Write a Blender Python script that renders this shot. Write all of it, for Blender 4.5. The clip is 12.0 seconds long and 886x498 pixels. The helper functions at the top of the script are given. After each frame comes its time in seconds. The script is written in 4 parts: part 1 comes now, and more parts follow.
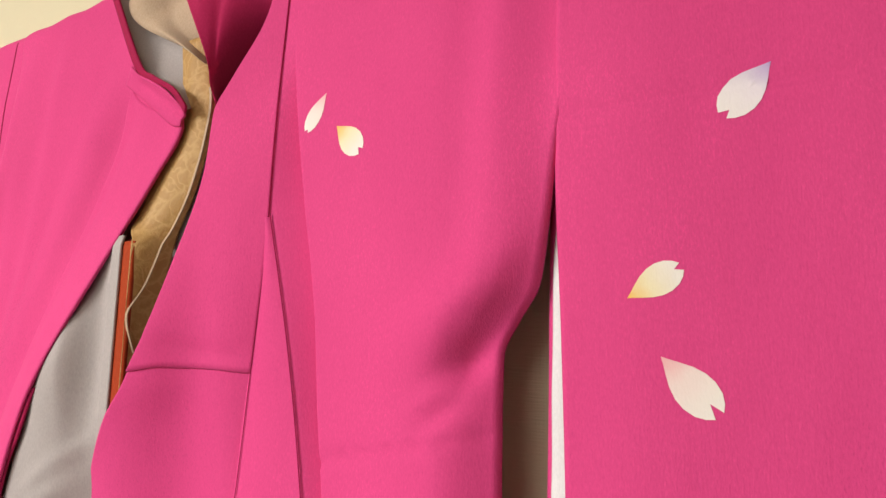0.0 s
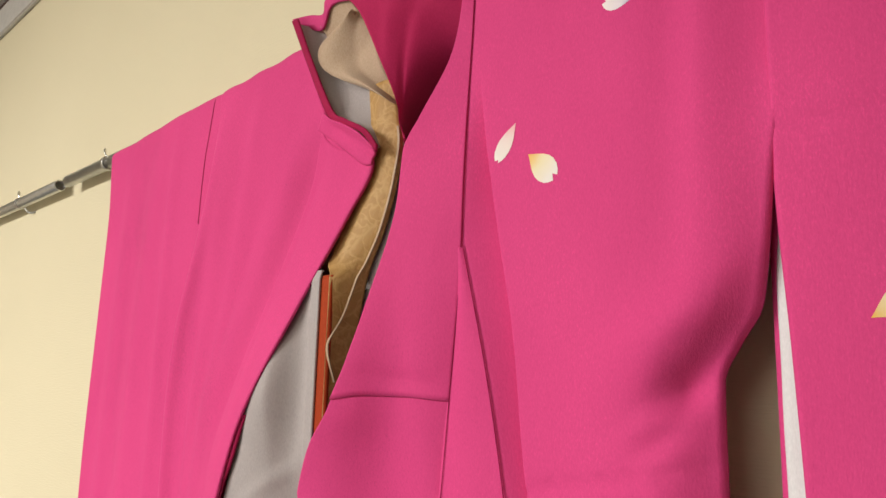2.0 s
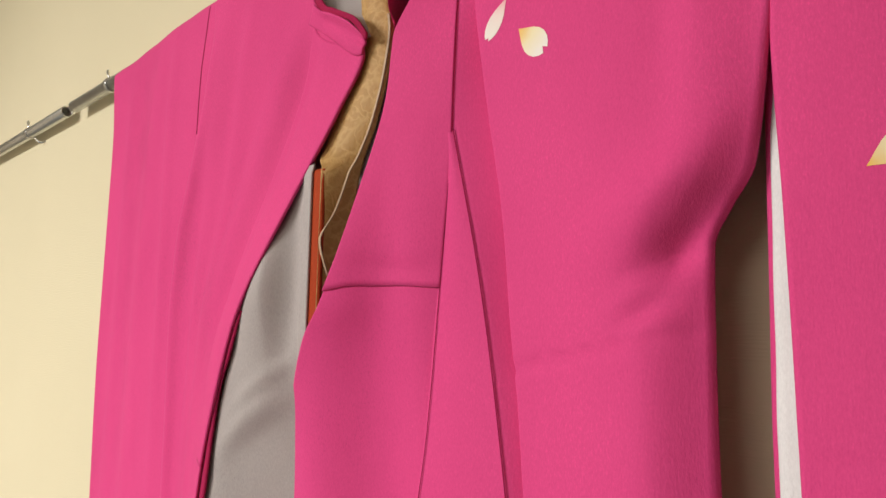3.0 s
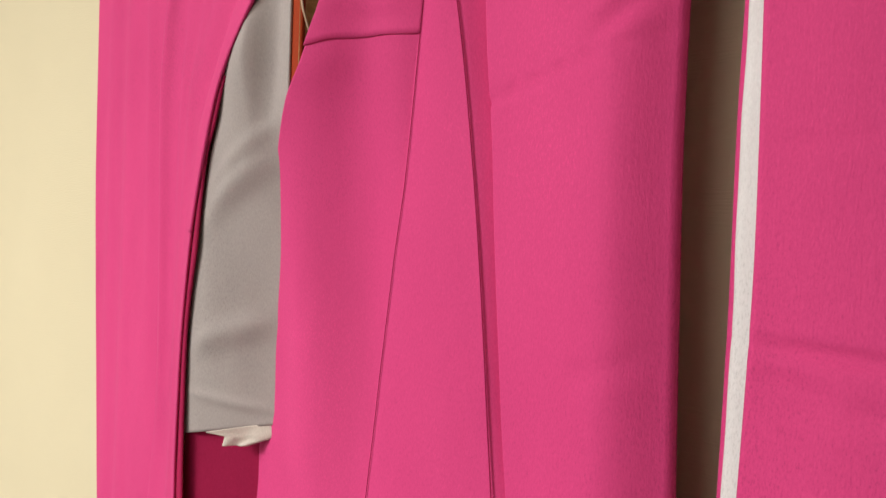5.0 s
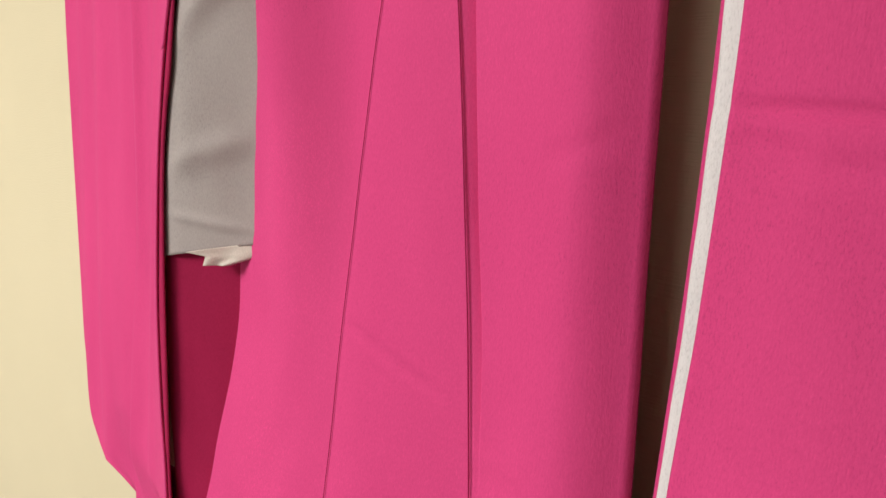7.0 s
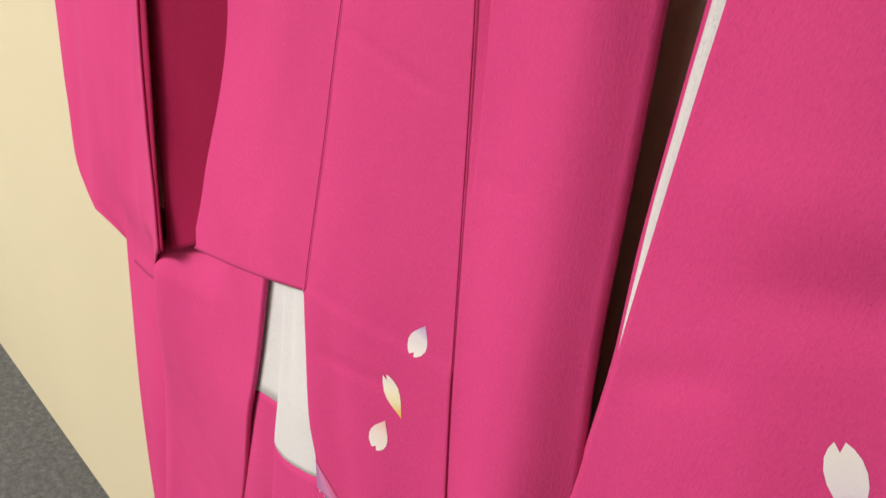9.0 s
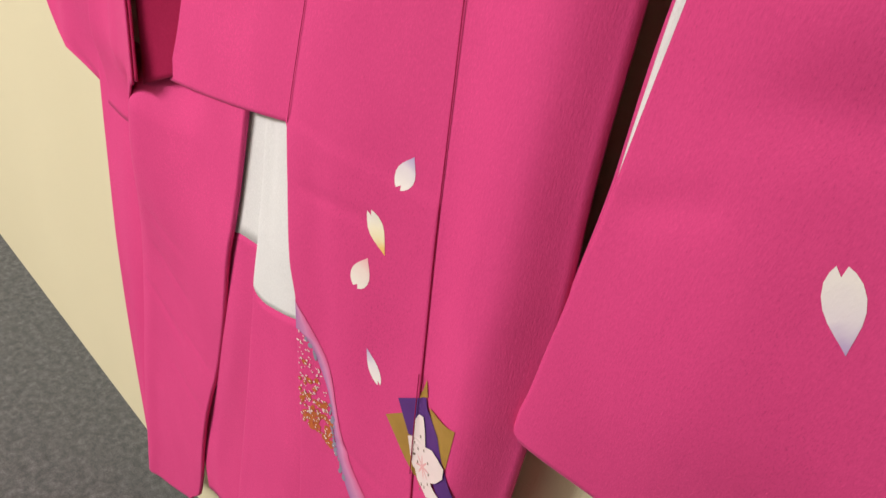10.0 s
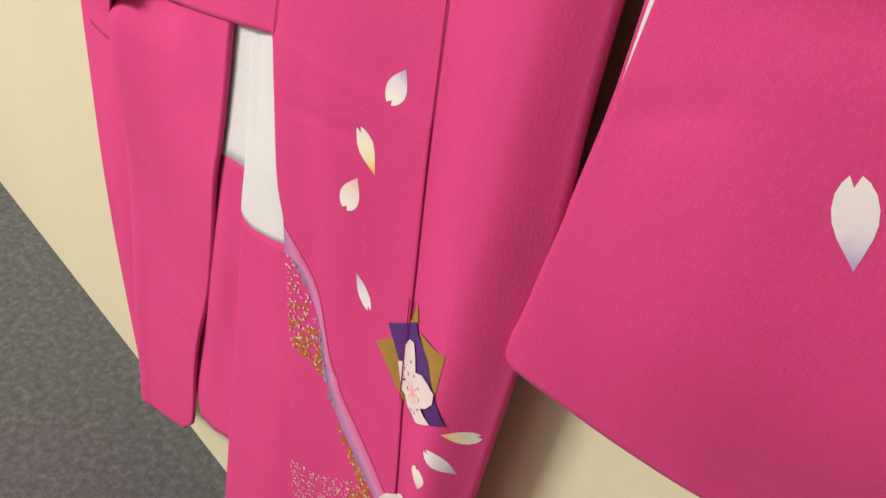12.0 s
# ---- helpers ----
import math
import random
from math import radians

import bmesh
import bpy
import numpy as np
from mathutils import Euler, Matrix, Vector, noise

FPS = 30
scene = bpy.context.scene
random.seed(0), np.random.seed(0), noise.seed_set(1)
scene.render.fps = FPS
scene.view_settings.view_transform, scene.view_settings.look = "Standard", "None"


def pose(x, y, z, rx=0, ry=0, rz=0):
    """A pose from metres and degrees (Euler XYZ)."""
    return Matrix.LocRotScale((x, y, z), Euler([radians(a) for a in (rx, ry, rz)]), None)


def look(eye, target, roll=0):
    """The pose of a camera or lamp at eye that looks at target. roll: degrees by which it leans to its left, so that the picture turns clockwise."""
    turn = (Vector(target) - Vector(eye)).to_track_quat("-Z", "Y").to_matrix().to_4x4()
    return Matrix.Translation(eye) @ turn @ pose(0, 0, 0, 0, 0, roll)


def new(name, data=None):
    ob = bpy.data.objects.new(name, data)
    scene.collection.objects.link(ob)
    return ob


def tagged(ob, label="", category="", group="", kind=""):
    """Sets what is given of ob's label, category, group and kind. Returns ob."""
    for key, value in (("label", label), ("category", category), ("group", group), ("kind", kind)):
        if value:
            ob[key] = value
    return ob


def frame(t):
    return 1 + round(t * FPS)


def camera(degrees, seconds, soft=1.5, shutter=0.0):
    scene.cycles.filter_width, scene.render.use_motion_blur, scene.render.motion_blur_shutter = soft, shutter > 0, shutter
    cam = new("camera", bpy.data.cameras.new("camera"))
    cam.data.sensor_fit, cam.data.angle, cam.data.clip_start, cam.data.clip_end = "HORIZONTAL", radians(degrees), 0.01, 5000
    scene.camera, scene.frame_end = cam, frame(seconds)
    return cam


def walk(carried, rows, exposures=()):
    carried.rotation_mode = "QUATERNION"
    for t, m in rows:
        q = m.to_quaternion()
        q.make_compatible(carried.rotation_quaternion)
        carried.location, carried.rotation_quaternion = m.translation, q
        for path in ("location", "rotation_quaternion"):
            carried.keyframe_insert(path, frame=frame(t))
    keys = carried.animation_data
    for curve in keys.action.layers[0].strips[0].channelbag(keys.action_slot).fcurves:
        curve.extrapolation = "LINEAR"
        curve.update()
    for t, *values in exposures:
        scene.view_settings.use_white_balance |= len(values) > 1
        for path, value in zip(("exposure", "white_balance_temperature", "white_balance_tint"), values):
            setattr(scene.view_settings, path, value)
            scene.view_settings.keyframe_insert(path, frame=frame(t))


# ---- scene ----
# camera: seconds, x, y, z, yaw, pitch, roll
cam = camera(63.33, 12.0)
ROWS = [
    (0.0, 0.2980, -0.4341, 1.4798, 32.79, 7.92, 1.44),
    (0.5, 0.2932, -0.4496, 1.4937, 36.28, 11.88, 0.90),
    (1.0, 0.2843, -0.4601, 1.4966, 38.41, 13.29, 1.12),
    (1.5, 0.2708, -0.4650, 1.4898, 41.40, 12.07, 1.55),
    (2.0, 0.2632, -0.4602, 1.4734, 43.65, 10.40, 1.38),
    (2.5, 0.2657, -0.4441, 1.4537, 44.66, 8.52, 1.10),
    (3.0, 0.2680, -0.4301, 1.4281, 45.28, 6.33, 1.13),
    (3.5, 0.2703, -0.4237, 1.3905, 46.43, 3.64, 1.92),
    (3.7, 0.2716, -0.4178, 1.3806, 46.57, 1.96, 1.95),
    (5.3, 0.2884, -0.4091, 1.3143, 45.66, -3.79, 2.38),
    (5.5, 0.2901, -0.4088, 1.3061, 45.53, -4.73, 2.39),
    (6.0, 0.2923, -0.4094, 1.2898, 45.01, -6.33, 2.74),
    (6.5, 0.2928, -0.4039, 1.2762, 44.44, -8.79, 2.60),
    (6.7, 0.2924, -0.4031, 1.2695, 44.50, -9.58, 2.93),
    (8.3, 0.2931, -0.4074, 1.2066, 43.00, -18.63, 4.61),
    (8.5, 0.2933, -0.4062, 1.1963, 42.85, -20.21, 5.05),
    (9.0, 0.2948, -0.4048, 1.1713, 42.28, -24.50, 7.39),
    (9.5, 0.2958, -0.4035, 1.1492, 41.37, -28.12, 9.12),
    (10.0, 0.2964, -0.4034, 1.1220, 39.12, -32.60, 11.85),
    (10.5, 0.2963, -0.4040, 1.1061, 37.66, -35.95, 13.35),
    (11.0, 0.2987, -0.4014, 1.1036, 37.80, -36.24, 13.22),
    (11.5, 0.2986, -0.3998, 1.1018, 37.64, -36.32, 13.33),
    (12.0, 0.2976, -0.3945, 1.0986, 37.58, -36.86, 13.45),
]
walk(cam, [(t, pose(x, y, z, 90 + pitch, 0, yaw) @ pose(0, 0, 0, 0, 0, roll)) for t, x, y, z, yaw, pitch, roll in ROWS],
     exposures=[(0.0, 0.27), (0.8, 0.22), (1.5, 0.10), (3.0, 0.0), (5.5, -0.05), (8.5, -0.06), (12.0, -0.01)])

from mathutils.geometry import tessellate_polygon

# ---- light ----
world = bpy.data.worlds.new("world")
scene.world = world
world.use_nodes = True
world.node_tree.nodes["Background"].inputs[0].default_value = (1.0, 0.96, 0.9, 1)
world.node_tree.nodes["Background"].inputs[1].default_value = 0.03


def area_lamp(name, at, to, w, h, power, colour):
    d = bpy.data.lights.new(name, "AREA")
    d.shape, d.size, d.size_y, d.energy, d.color = "RECTANGLE", w, h, power, colour
    ob = new(name, d)
    ob.matrix_world = look(at, to)
    return ob


# main light from the upper left, its source out of view
area_lamp("unseen_lamp", (-1.45, -2.75, 2.40), (-1.25, -2.45, 0.0), 1.2, 0.6, 236, (1.0, 0.965, 0.92))
# weak fill added to lighten the gap beside the sleeve, no known source
area_lamp("unseen_lamp", (0.0, -2.3, 2.40), (-0.1, -1.2, 0.6), 1.2, 0.3, 15, (1.0, 0.965, 0.92))


# ---- materials ----
def nodes_of(name):
    m = bpy.data.materials.new(name)
    m.use_nodes = True
    nt = m.node_tree
    return m, nt, nt.nodes["Principled BSDF"]


def add(nt, kind, **inputs):
    n = nt.nodes.new(kind)
    for k, v in inputs.items():
        n.inputs[k].default_value = v
    return n


def mapped(nt, scale):
    tc = nt.nodes.new("ShaderNodeTexCoord")
    mp = add(nt, "ShaderNodeMapping")
    mp.inputs["Scale"].default_value = scale
    nt.links.new(tc.outputs["Object"], mp.inputs["Vector"])
    return mp.outputs["Vector"]


def ramp(nt, fac, stops):
    r = nt.nodes.new("ShaderNodeValToRGB")
    el = r.color_ramp.elements
    while len(el) < len(stops):
        el.new(0.5)
    for e, (p, c) in zip(el, stops):
        e.position, e.color = p, (*c, 1)
    nt.links.new(fac, r.inputs[0])
    return r.outputs[0]


def bumped(nt, bsdf, layers):
    last = None
    for height, strength, dist in layers:
        b = nt.nodes.new("ShaderNodeBump")
        b.inputs["Strength"].default_value, b.inputs["Distance"].default_value = strength, dist
        nt.links.new(height, b.inputs["Height"])
        if last:
            nt.links.new(last, b.inputs["Normal"])
        last = b.outputs[0]
    nt.links.new(last, bsdf.inputs["Normal"])


def noise_tex(nt, scale3, scale, detail=3.0, rough=0.55):
    n = add(nt, "ShaderNodeTexNoise", Scale=scale, Detail=detail, Roughness=rough)
    nt.links.new(mapped(nt, scale3), n.inputs["Vector"])
    return n.outputs["Fac"]


def cloth(name, dark, light, rough=0.70, sheen=0.07, sheen_tint=(0.95, 0.72, 0.95), grain=0.42, wrinkle=0.6):
    """Crepe silk: fine upright pebbling, faint warp threads and broad soft creases."""
    m, nt, b = nodes_of(name)
    broad = noise_tex(nt, (3, 3, 1.6), 2.2, 3)
    fine = noise_tex(nt, (900, 900, 300), 1.0, 2, 0.6)
    mid = noise_tex(nt, (70, 70, 16), 1.0, 3, 0.6)
    ridged = noise_tex(nt, (620, 620, 55), 1.0, 2, 0.6)
    slant = noise_tex(nt, (9, 9, 26), 1.0, 3, 0.5)
    thread = noise_tex(nt, (1000, 1000, 360), 1.0, 3, 0.7)
    tone = add(nt, "ShaderNodeMath")
    tone.operation = "MULTIPLY_ADD"
    tone.inputs[1].default_value = 0.8
    half = add(nt, "ShaderNodeMath")
    half.operation = "MULTIPLY_ADD"
    half.inputs[1].default_value, half.inputs[2].default_value = 0.6, -0.2
    nt.links.new(broad, half.inputs[0])
    nt.links.new(thread, tone.inputs[0])
    nt.links.new(half.outputs[0], tone.inputs[2])
    low, high = tuple(c * 0.62 for c in dark), tuple(min(c * 1.26, 0.9) for c in light)
    nt.links.new(ramp(nt, tone.outputs[0], [(0.12, low), (0.38, dark), (0.62, light), (0.88, high)]), b.inputs["Base Color"])
    b.inputs["Roughness"].default_value = rough
    b.inputs["Specular IOR Level"].default_value = 0.09
    b.inputs["Sheen Weight"].default_value = sheen
    b.inputs["Sheen Roughness"].default_value = 0.4
    b.inputs["Sheen Tint"].default_value = (*sheen_tint, 1)
    bumped(nt, b, [(fine, grain, 0.0005), (ridged, grain * 0.55, 0.0005), (mid, wrinkle * 0.22, 0.0012), (slant, wrinkle * 0.30, 0.0035), (broad, wrinkle * 0.6, 0.012)])
    return m


M_PINK = cloth("pink_crepe", (0.640, 0.056, 0.214), (0.700, 0.067, 0.238))
# Crimson silk, its colour deepened for the shade of the recess it lines.
M_CRIMSON = cloth("crimson_with_shade", (0.31, 0.009, 0.058), (0.36, 0.013, 0.072), grain=0.15)
# Deep pink of the facing, with the neck flap's shade put into it.
M_DEEP = cloth("deep_pink_with_shade", (0.39, 0.016, 0.082), (0.45, 0.021, 0.100), grain=0.2)
# Dark crimson for the thin strips that paint the shade in the seams.
M_SEAM_SHADE = cloth("seam_shade_crimson", (0.26, 0.007, 0.052), (0.31, 0.010, 0.062), grain=0.15)
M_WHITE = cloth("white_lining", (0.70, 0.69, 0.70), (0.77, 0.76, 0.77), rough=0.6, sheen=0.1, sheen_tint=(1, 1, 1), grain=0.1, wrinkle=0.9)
# White lining, dimmed in its colour for the shade behind the lapel.
M_WHITE_SHADED = cloth("white_lining_shaded", (0.385, 0.345, 0.338), (0.445, 0.40, 0.392), rough=0.6, sheen=0.1, sheen_tint=(1, 1, 1), grain=0.1, wrinkle=0.9)
# Cream, browned in its colour for the shade inside the neck.
M_CREAM = cloth("cream_with_neck_shade", (0.44, 0.31, 0.20), (0.52, 0.39, 0.28), rough=0.6, sheen=0.1, sheen_tint=(1, 1, 1), grain=0.1)
M_CREAM_WHITE = cloth("cream_white_silk", (0.60, 0.54, 0.48), (0.68, 0.62, 0.56), rough=0.6, sheen=0.1, sheen_tint=(1, 1, 1), grain=0.15)
M_ORANGE = cloth("orange_piping", (0.34, 0.042, 0.012), (0.40, 0.055, 0.016), grain=0.2)


def brocade_material():
    m, nt, b = nodes_of("tan_brocade")
    warp = add(nt, "ShaderNodeTexVoronoi", Scale=75.0)
    warp.feature = "DISTANCE_TO_EDGE"
    swirl = noise_tex(nt, (1, 1, 1), 55, 2)
    fuzz = noise_tex(nt, (1, 1, 1), 420, 3)
    vec = add(nt, "ShaderNodeVectorMath")
    tc = nt.nodes.new("ShaderNodeTexCoord")
    nt.links.new(tc.outputs["Object"], vec.inputs[0])
    sc = add(nt, "ShaderNodeVectorMath")
    sc.operation = "SCALE"
    sc.inputs["Scale"].default_value = 0.03
    nt.links.new(swirl, sc.inputs[0])
    nt.links.new(sc.outputs[0], vec.inputs[1])
    nt.links.new(vec.outputs[0], warp.inputs["Vector"])
    nt.links.new(ramp(nt, warp.outputs["Distance"], [(0.02, (0.55, 0.335, 0.12)), (0.16, (0.46, 0.26, 0.08))]), b.inputs["Base Color"])
    b.inputs["Roughness"].default_value = 0.6
    bumped(nt, b, [(warp.outputs["Distance"], 0.35, 0.002), (fuzz, 0.6, 0.001)])
    return m


M_TAN = brocade_material()


def wall_material():
    m, nt, b = nodes_of("beige_wallpaper")
    broad = noise_tex(nt, (1, 1, 1), 1.3, 3)
    warp = noise_tex(nt, (700, 700, 40), 1.0, 2)
    weft = noise_tex(nt, (40, 40, 700), 1.0, 2)
    mix = add(nt, "ShaderNodeMath")
    nt.links.new(warp, mix.inputs[0])
    nt.links.new(weft, mix.inputs[1])
    nt.links.new(ramp(nt, broad, [(0.3, (0.69, 0.62, 0.425)), (0.7, (0.73, 0.66, 0.46))]), b.inputs["Base Color"])
    b.inputs["Roughness"].default_value = 0.75
    bumped(nt, b, [(mix.outputs[0], 0.55, 0.0010)])
    return m


def carpet_material():
    m, nt, b = nodes_of("grey_carpet")
    tuft = noise_tex(nt, (1, 1, 1), 620, 5, 0.75)
    patch = noise_tex(nt, (1, 1, 1), 70, 6, 0.7)
    mix = add(nt, "ShaderNodeMath")
    mix.operation = "MULTIPLY_ADD"
    mix.inputs[1].default_value = 0.55
    nt.links.new(tuft, mix.inputs[0])
    half = add(nt, "ShaderNodeMath")
    half.operation = "MULTIPLY"
    half.inputs[1].default_value = 0.45
    nt.links.new(patch, half.inputs[0])
    nt.links.new(half.outputs[0], mix.inputs[2])
    nt.links.new(ramp(nt, mix.outputs[0], [(0.36, (0.075, 0.080, 0.085)), (0.5, (0.165, 0.172, 0.178)), (0.64, (0.33, 0.337, 0.342))]), b.inputs["Base Color"])
    b.inputs["Roughness"].default_value = 0.95
    bumped(nt, b, [(tuft, 1.0, 0.004)])
    return m


def plain(name, colour, rough=0.6, metal=0.0, grain=0.0):
    m, nt, b = nodes_of(name)
    n = noise_tex(nt, (1, 1, 1), 60, 4)
    lo = tuple(c * 0.88 for c in colour)
    nt.links.new(ramp(nt, n, [(0.3, lo), (0.7, colour)]), b.inputs["Base Color"])
    b.inputs["Roughness"].default_value, b.inputs["Metallic"].default_value = rough, metal
    if grain:
        bumped(nt, b, [(n, grain, 0.002)])
    return m


M_WALL, M_CARPET = wall_material(), carpet_material()
# Unseen walls: this tone sets how much light they bounce onto the kimono.
M_WALL_UNSEEN = plain("unseen_wall_taupe", (0.42, 0.37, 0.29), 0.8, 0, 0.2)
M_CEIL = plain("white_ceiling", (0.62, 0.61, 0.58), 0.9, 0, 0.3)
M_CORNICE = plain("grey_cornice", (0.55, 0.53, 0.50), 0.6)
M_DARK = plain("dark_brown", (0.10, 0.06, 0.05), 0.8)
M_STEEL = plain("brushed_steel", (0.62, 0.62, 0.60), 0.28, 1.0)
M_BORE = plain("dark_bore", (0.03, 0.02, 0.02), 0.9)


def dye(name, tip, mid, base):
    """Hand-dyed petal: colour shaded along its length."""
    m, nt, b = nodes_of(name)
    uv = nt.nodes.new("ShaderNodeUVMap")
    sep = nt.nodes.new("ShaderNodeSeparateXYZ")
    nt.links.new(uv.outputs[0], sep.inputs[0])
    n = noise_tex(nt, (1, 1, 1), 90, 2)
    mix = add(nt, "ShaderNodeMath")
    mix.operation = "MULTIPLY_ADD"
    mix.inputs[1].default_value = 0.22
    nt.links.new(n, mix.inputs[0])
    nt.links.new(sep.outputs[0], mix.inputs[2])
    nt.links.new(ramp(nt, mix.outputs[0], [(0.12, tip), (0.5, mid), (0.95, base)]), b.inputs["Base Color"])
    b.inputs["Roughness"].default_value = 0.7
    b.inputs["Specular IOR Level"].default_value = 0.2
    fine = noise_tex(nt, (900, 900, 300), 1.0, 2, 0.6)
    bumped(nt, b, [(fine, 0.3, 0.0006)])
    return m


IVORY = (0.86, 0.80, 0.74)
D_YELLOW = dye("dye_yellow", (0.84, 0.48, 0.05), (0.86, 0.76, 0.50), IVORY)
D_LILAC = dye("dye_lilac", (0.46, 0.32, 0.60), (0.80, 0.72, 0.78), (0.86, 0.80, 0.78))
D_PINK = dye("dye_pink", (0.84, 0.42, 0.44), (0.86, 0.70, 0.66), IVORY)
D_WHITE = dye("dye_white", (0.80, 0.66, 0.66), IVORY, IVORY)
D_PURPLE = plain("dye_purple", (0.10, 0.025, 0.20), 0.6)
D_GOLD = plain("dye_gold", (0.46, 0.26, 0.055), 0.45, 0.15, 0.5)
D_RUST = plain("dye_rust", (0.58, 0.14, 0.035), 0.5, 0.1, 0.5)
D_STAMEN = plain("dye_stamen", (0.20, 0.12, 0.08), 0.6)
D_SLATE = plain("dye_slate", (0.28, 0.26, 0.36), 0.6)
D_BAND = dye("dye_band", (0.40, 0.18, 0.40), (0.66, 0.25, 0.46), (0.72, 0.10, 0.28))
D_ROSE = plain("dye_rose", (0.82, 0.42, 0.44), 0.6)
D_SHELL = plain("dye_shell", (0.84, 0.62, 0.62), 0.6)


# ---- helpers for building ----
def mesh_object(name, verts, faces, material, parent=None, label="", smooth=True, uvs=None):
    me = bpy.data.meshes.new(name)
    me.from_pydata([tuple(map(float, v)) for v in verts], [], faces)
    me.update()
    me.materials.append(material)
    if smooth:
        me.polygons.foreach_set("use_smooth", [True] * len(me.polygons))
    if uvs is not None:
        layer = me.uv_layers.new(name="UVMap")
        for loop in me.loops:
            layer.data[loop.index].uv = uvs[loop.vertex_index]
    ob = new(name, me)
    if parent:
        ob.parent = parent
    return tagged(ob, label) if label else ob


def box(name, lo, hi, material, parent=None, bevel=0.0):
    bm = bmesh.new()
    bmesh.ops.create_cube(bm, size=1)
    for v in bm.verts:
        v.co = Vector([lo[i] + (v.co[i] + 0.5) * (hi[i] - lo[i]) for i in range(3)])
    if bevel:
        bmesh.ops.bevel(bm, geom=bm.edges[:], offset=bevel, segments=2, affect="EDGES")
    me = bpy.data.meshes.new(name)
    bm.to_mesh(me)
    bm.free()
    me.materials.append(material)
    ob = new(name, me)
    if parent:
        ob.parent = parent
    return ob


def curve(*pts):
    """A smooth x (or y) as a function of height, through (value, z) pairs."""
    pts = sorted(pts, key=lambda p: p[1])
    v, z = np.array([p[0] for p in pts], float), np.array([p[1] for p in pts], float)
    s = np.diff(v) / np.diff(z)
    d = np.concatenate([[s[0]], np.where(s[:-1] * s[1:] > 0, 2 * s[:-1] * s[1:] / (s[:-1] + s[1:] + 1e-12), 0), [s[-1]]]) if len(s) > 1 else np.array([s[0], s[0]])

    def f(h):
        h = float(h)
        if h <= z[0]:
            return v[0]
        if h >= z[-1]:
            return v[-1]
        i = int(np.searchsorted(z, h)) - 1
        i = max(i, 0)
        w = z[i + 1] - z[i]
        t = (h - z[i]) / w
        return ((2 * t**3 - 3 * t**2 + 1) * v[i] + (t**3 - 2 * t**2 + t) * w * d[i] + (-2 * t**3 + 3 * t**2) * v[i + 1] + (t**3 - t**2) * w * d[i + 1])
    return f


def step(a, b, x):
    t = min(max((x - a) / (b - a), 0), 1)
    return t * t * (3 - 2 * t)


def bell(x, c, w):
    return math.exp(-((x - c) / w) ** 2)


class Sheet:
    """A hanging piece of cloth between two upright edges, with a depth for every place on it."""

    def __init__(self, left, right, depth, low, high, roll=(0.003, 0.003), top_roll=0.0):
        self.left, self.right, self.depth, self.low, self.high, self.roll, self.top_roll = left, right, depth, low, high, roll, top_roll

    def y(self, x, z):
        l, r = self.left(z), self.right(z)
        u = min(max((x - l) / max(r - l, 1e-6), 0), 1)
        y = self.depth(u, x, z)
        for d, k in ((x - l, self.roll[0]), (r - x, self.roll[1])):
            if k > 0 and d < k:
                q = 1 - max(d, 0) / k
                y += k * (1 - math.sqrt(max(1 - q * q, 0)))
        if self.top_roll and z > self.high(u) - self.top_roll:
            q = min((z - self.high(u) + self.top_roll) / self.top_roll, 1)
            y += self.top_roll * (1 - math.sqrt(max(1 - q * q, 0)))
        return y

    def build(self, name, material, parent, nu=24, nv=90, thick=0.0012, label=""):
        us = np.linspace(0, 1, nu)
        edge = 0.5 - 0.5 * np.cos(np.pi * us)
        us = 0.35 * us + 0.65 * edge
        front = []
        for j in range(nv):
            v = j / (nv - 1)
            if self.top_roll:
                v = 1 - (1 - v) ** 1.25
            for u in us:
                z = self.low(u) * (1 - v) + self.high(u) * v
                x = self.left(z) * (1 - u) + self.right(z) * u
                front.append((x, self.y(x, z), z))
        back = [(x, y + thick, z) for x, y, z in front]
        n = len(front)
        faces = []
        for j in range(nv - 1):
            for i in range(nu - 1):
                a = j * nu + i
                faces.append((a, a + 1, a + nu + 1, a + nu))
                faces.append((n + a, n + a + nu, n + a + nu + 1, n + a + 1))
        ring = list(range(nu)) + [j * nu + nu - 1 for j in range(1, nv)] + [(nv - 1) * nu + i for i in range(nu - 2, -1, -1)] + [j * nu for j in range(nv - 2, 0, -1)]
        for a, b in zip(ring, ring[1:] + ring[:1]):
            faces.append((a, n + a, n + b, b))
        return mesh_object(name, front + back, faces, material, parent, label)


def flat(c):
    return lambda *_: c


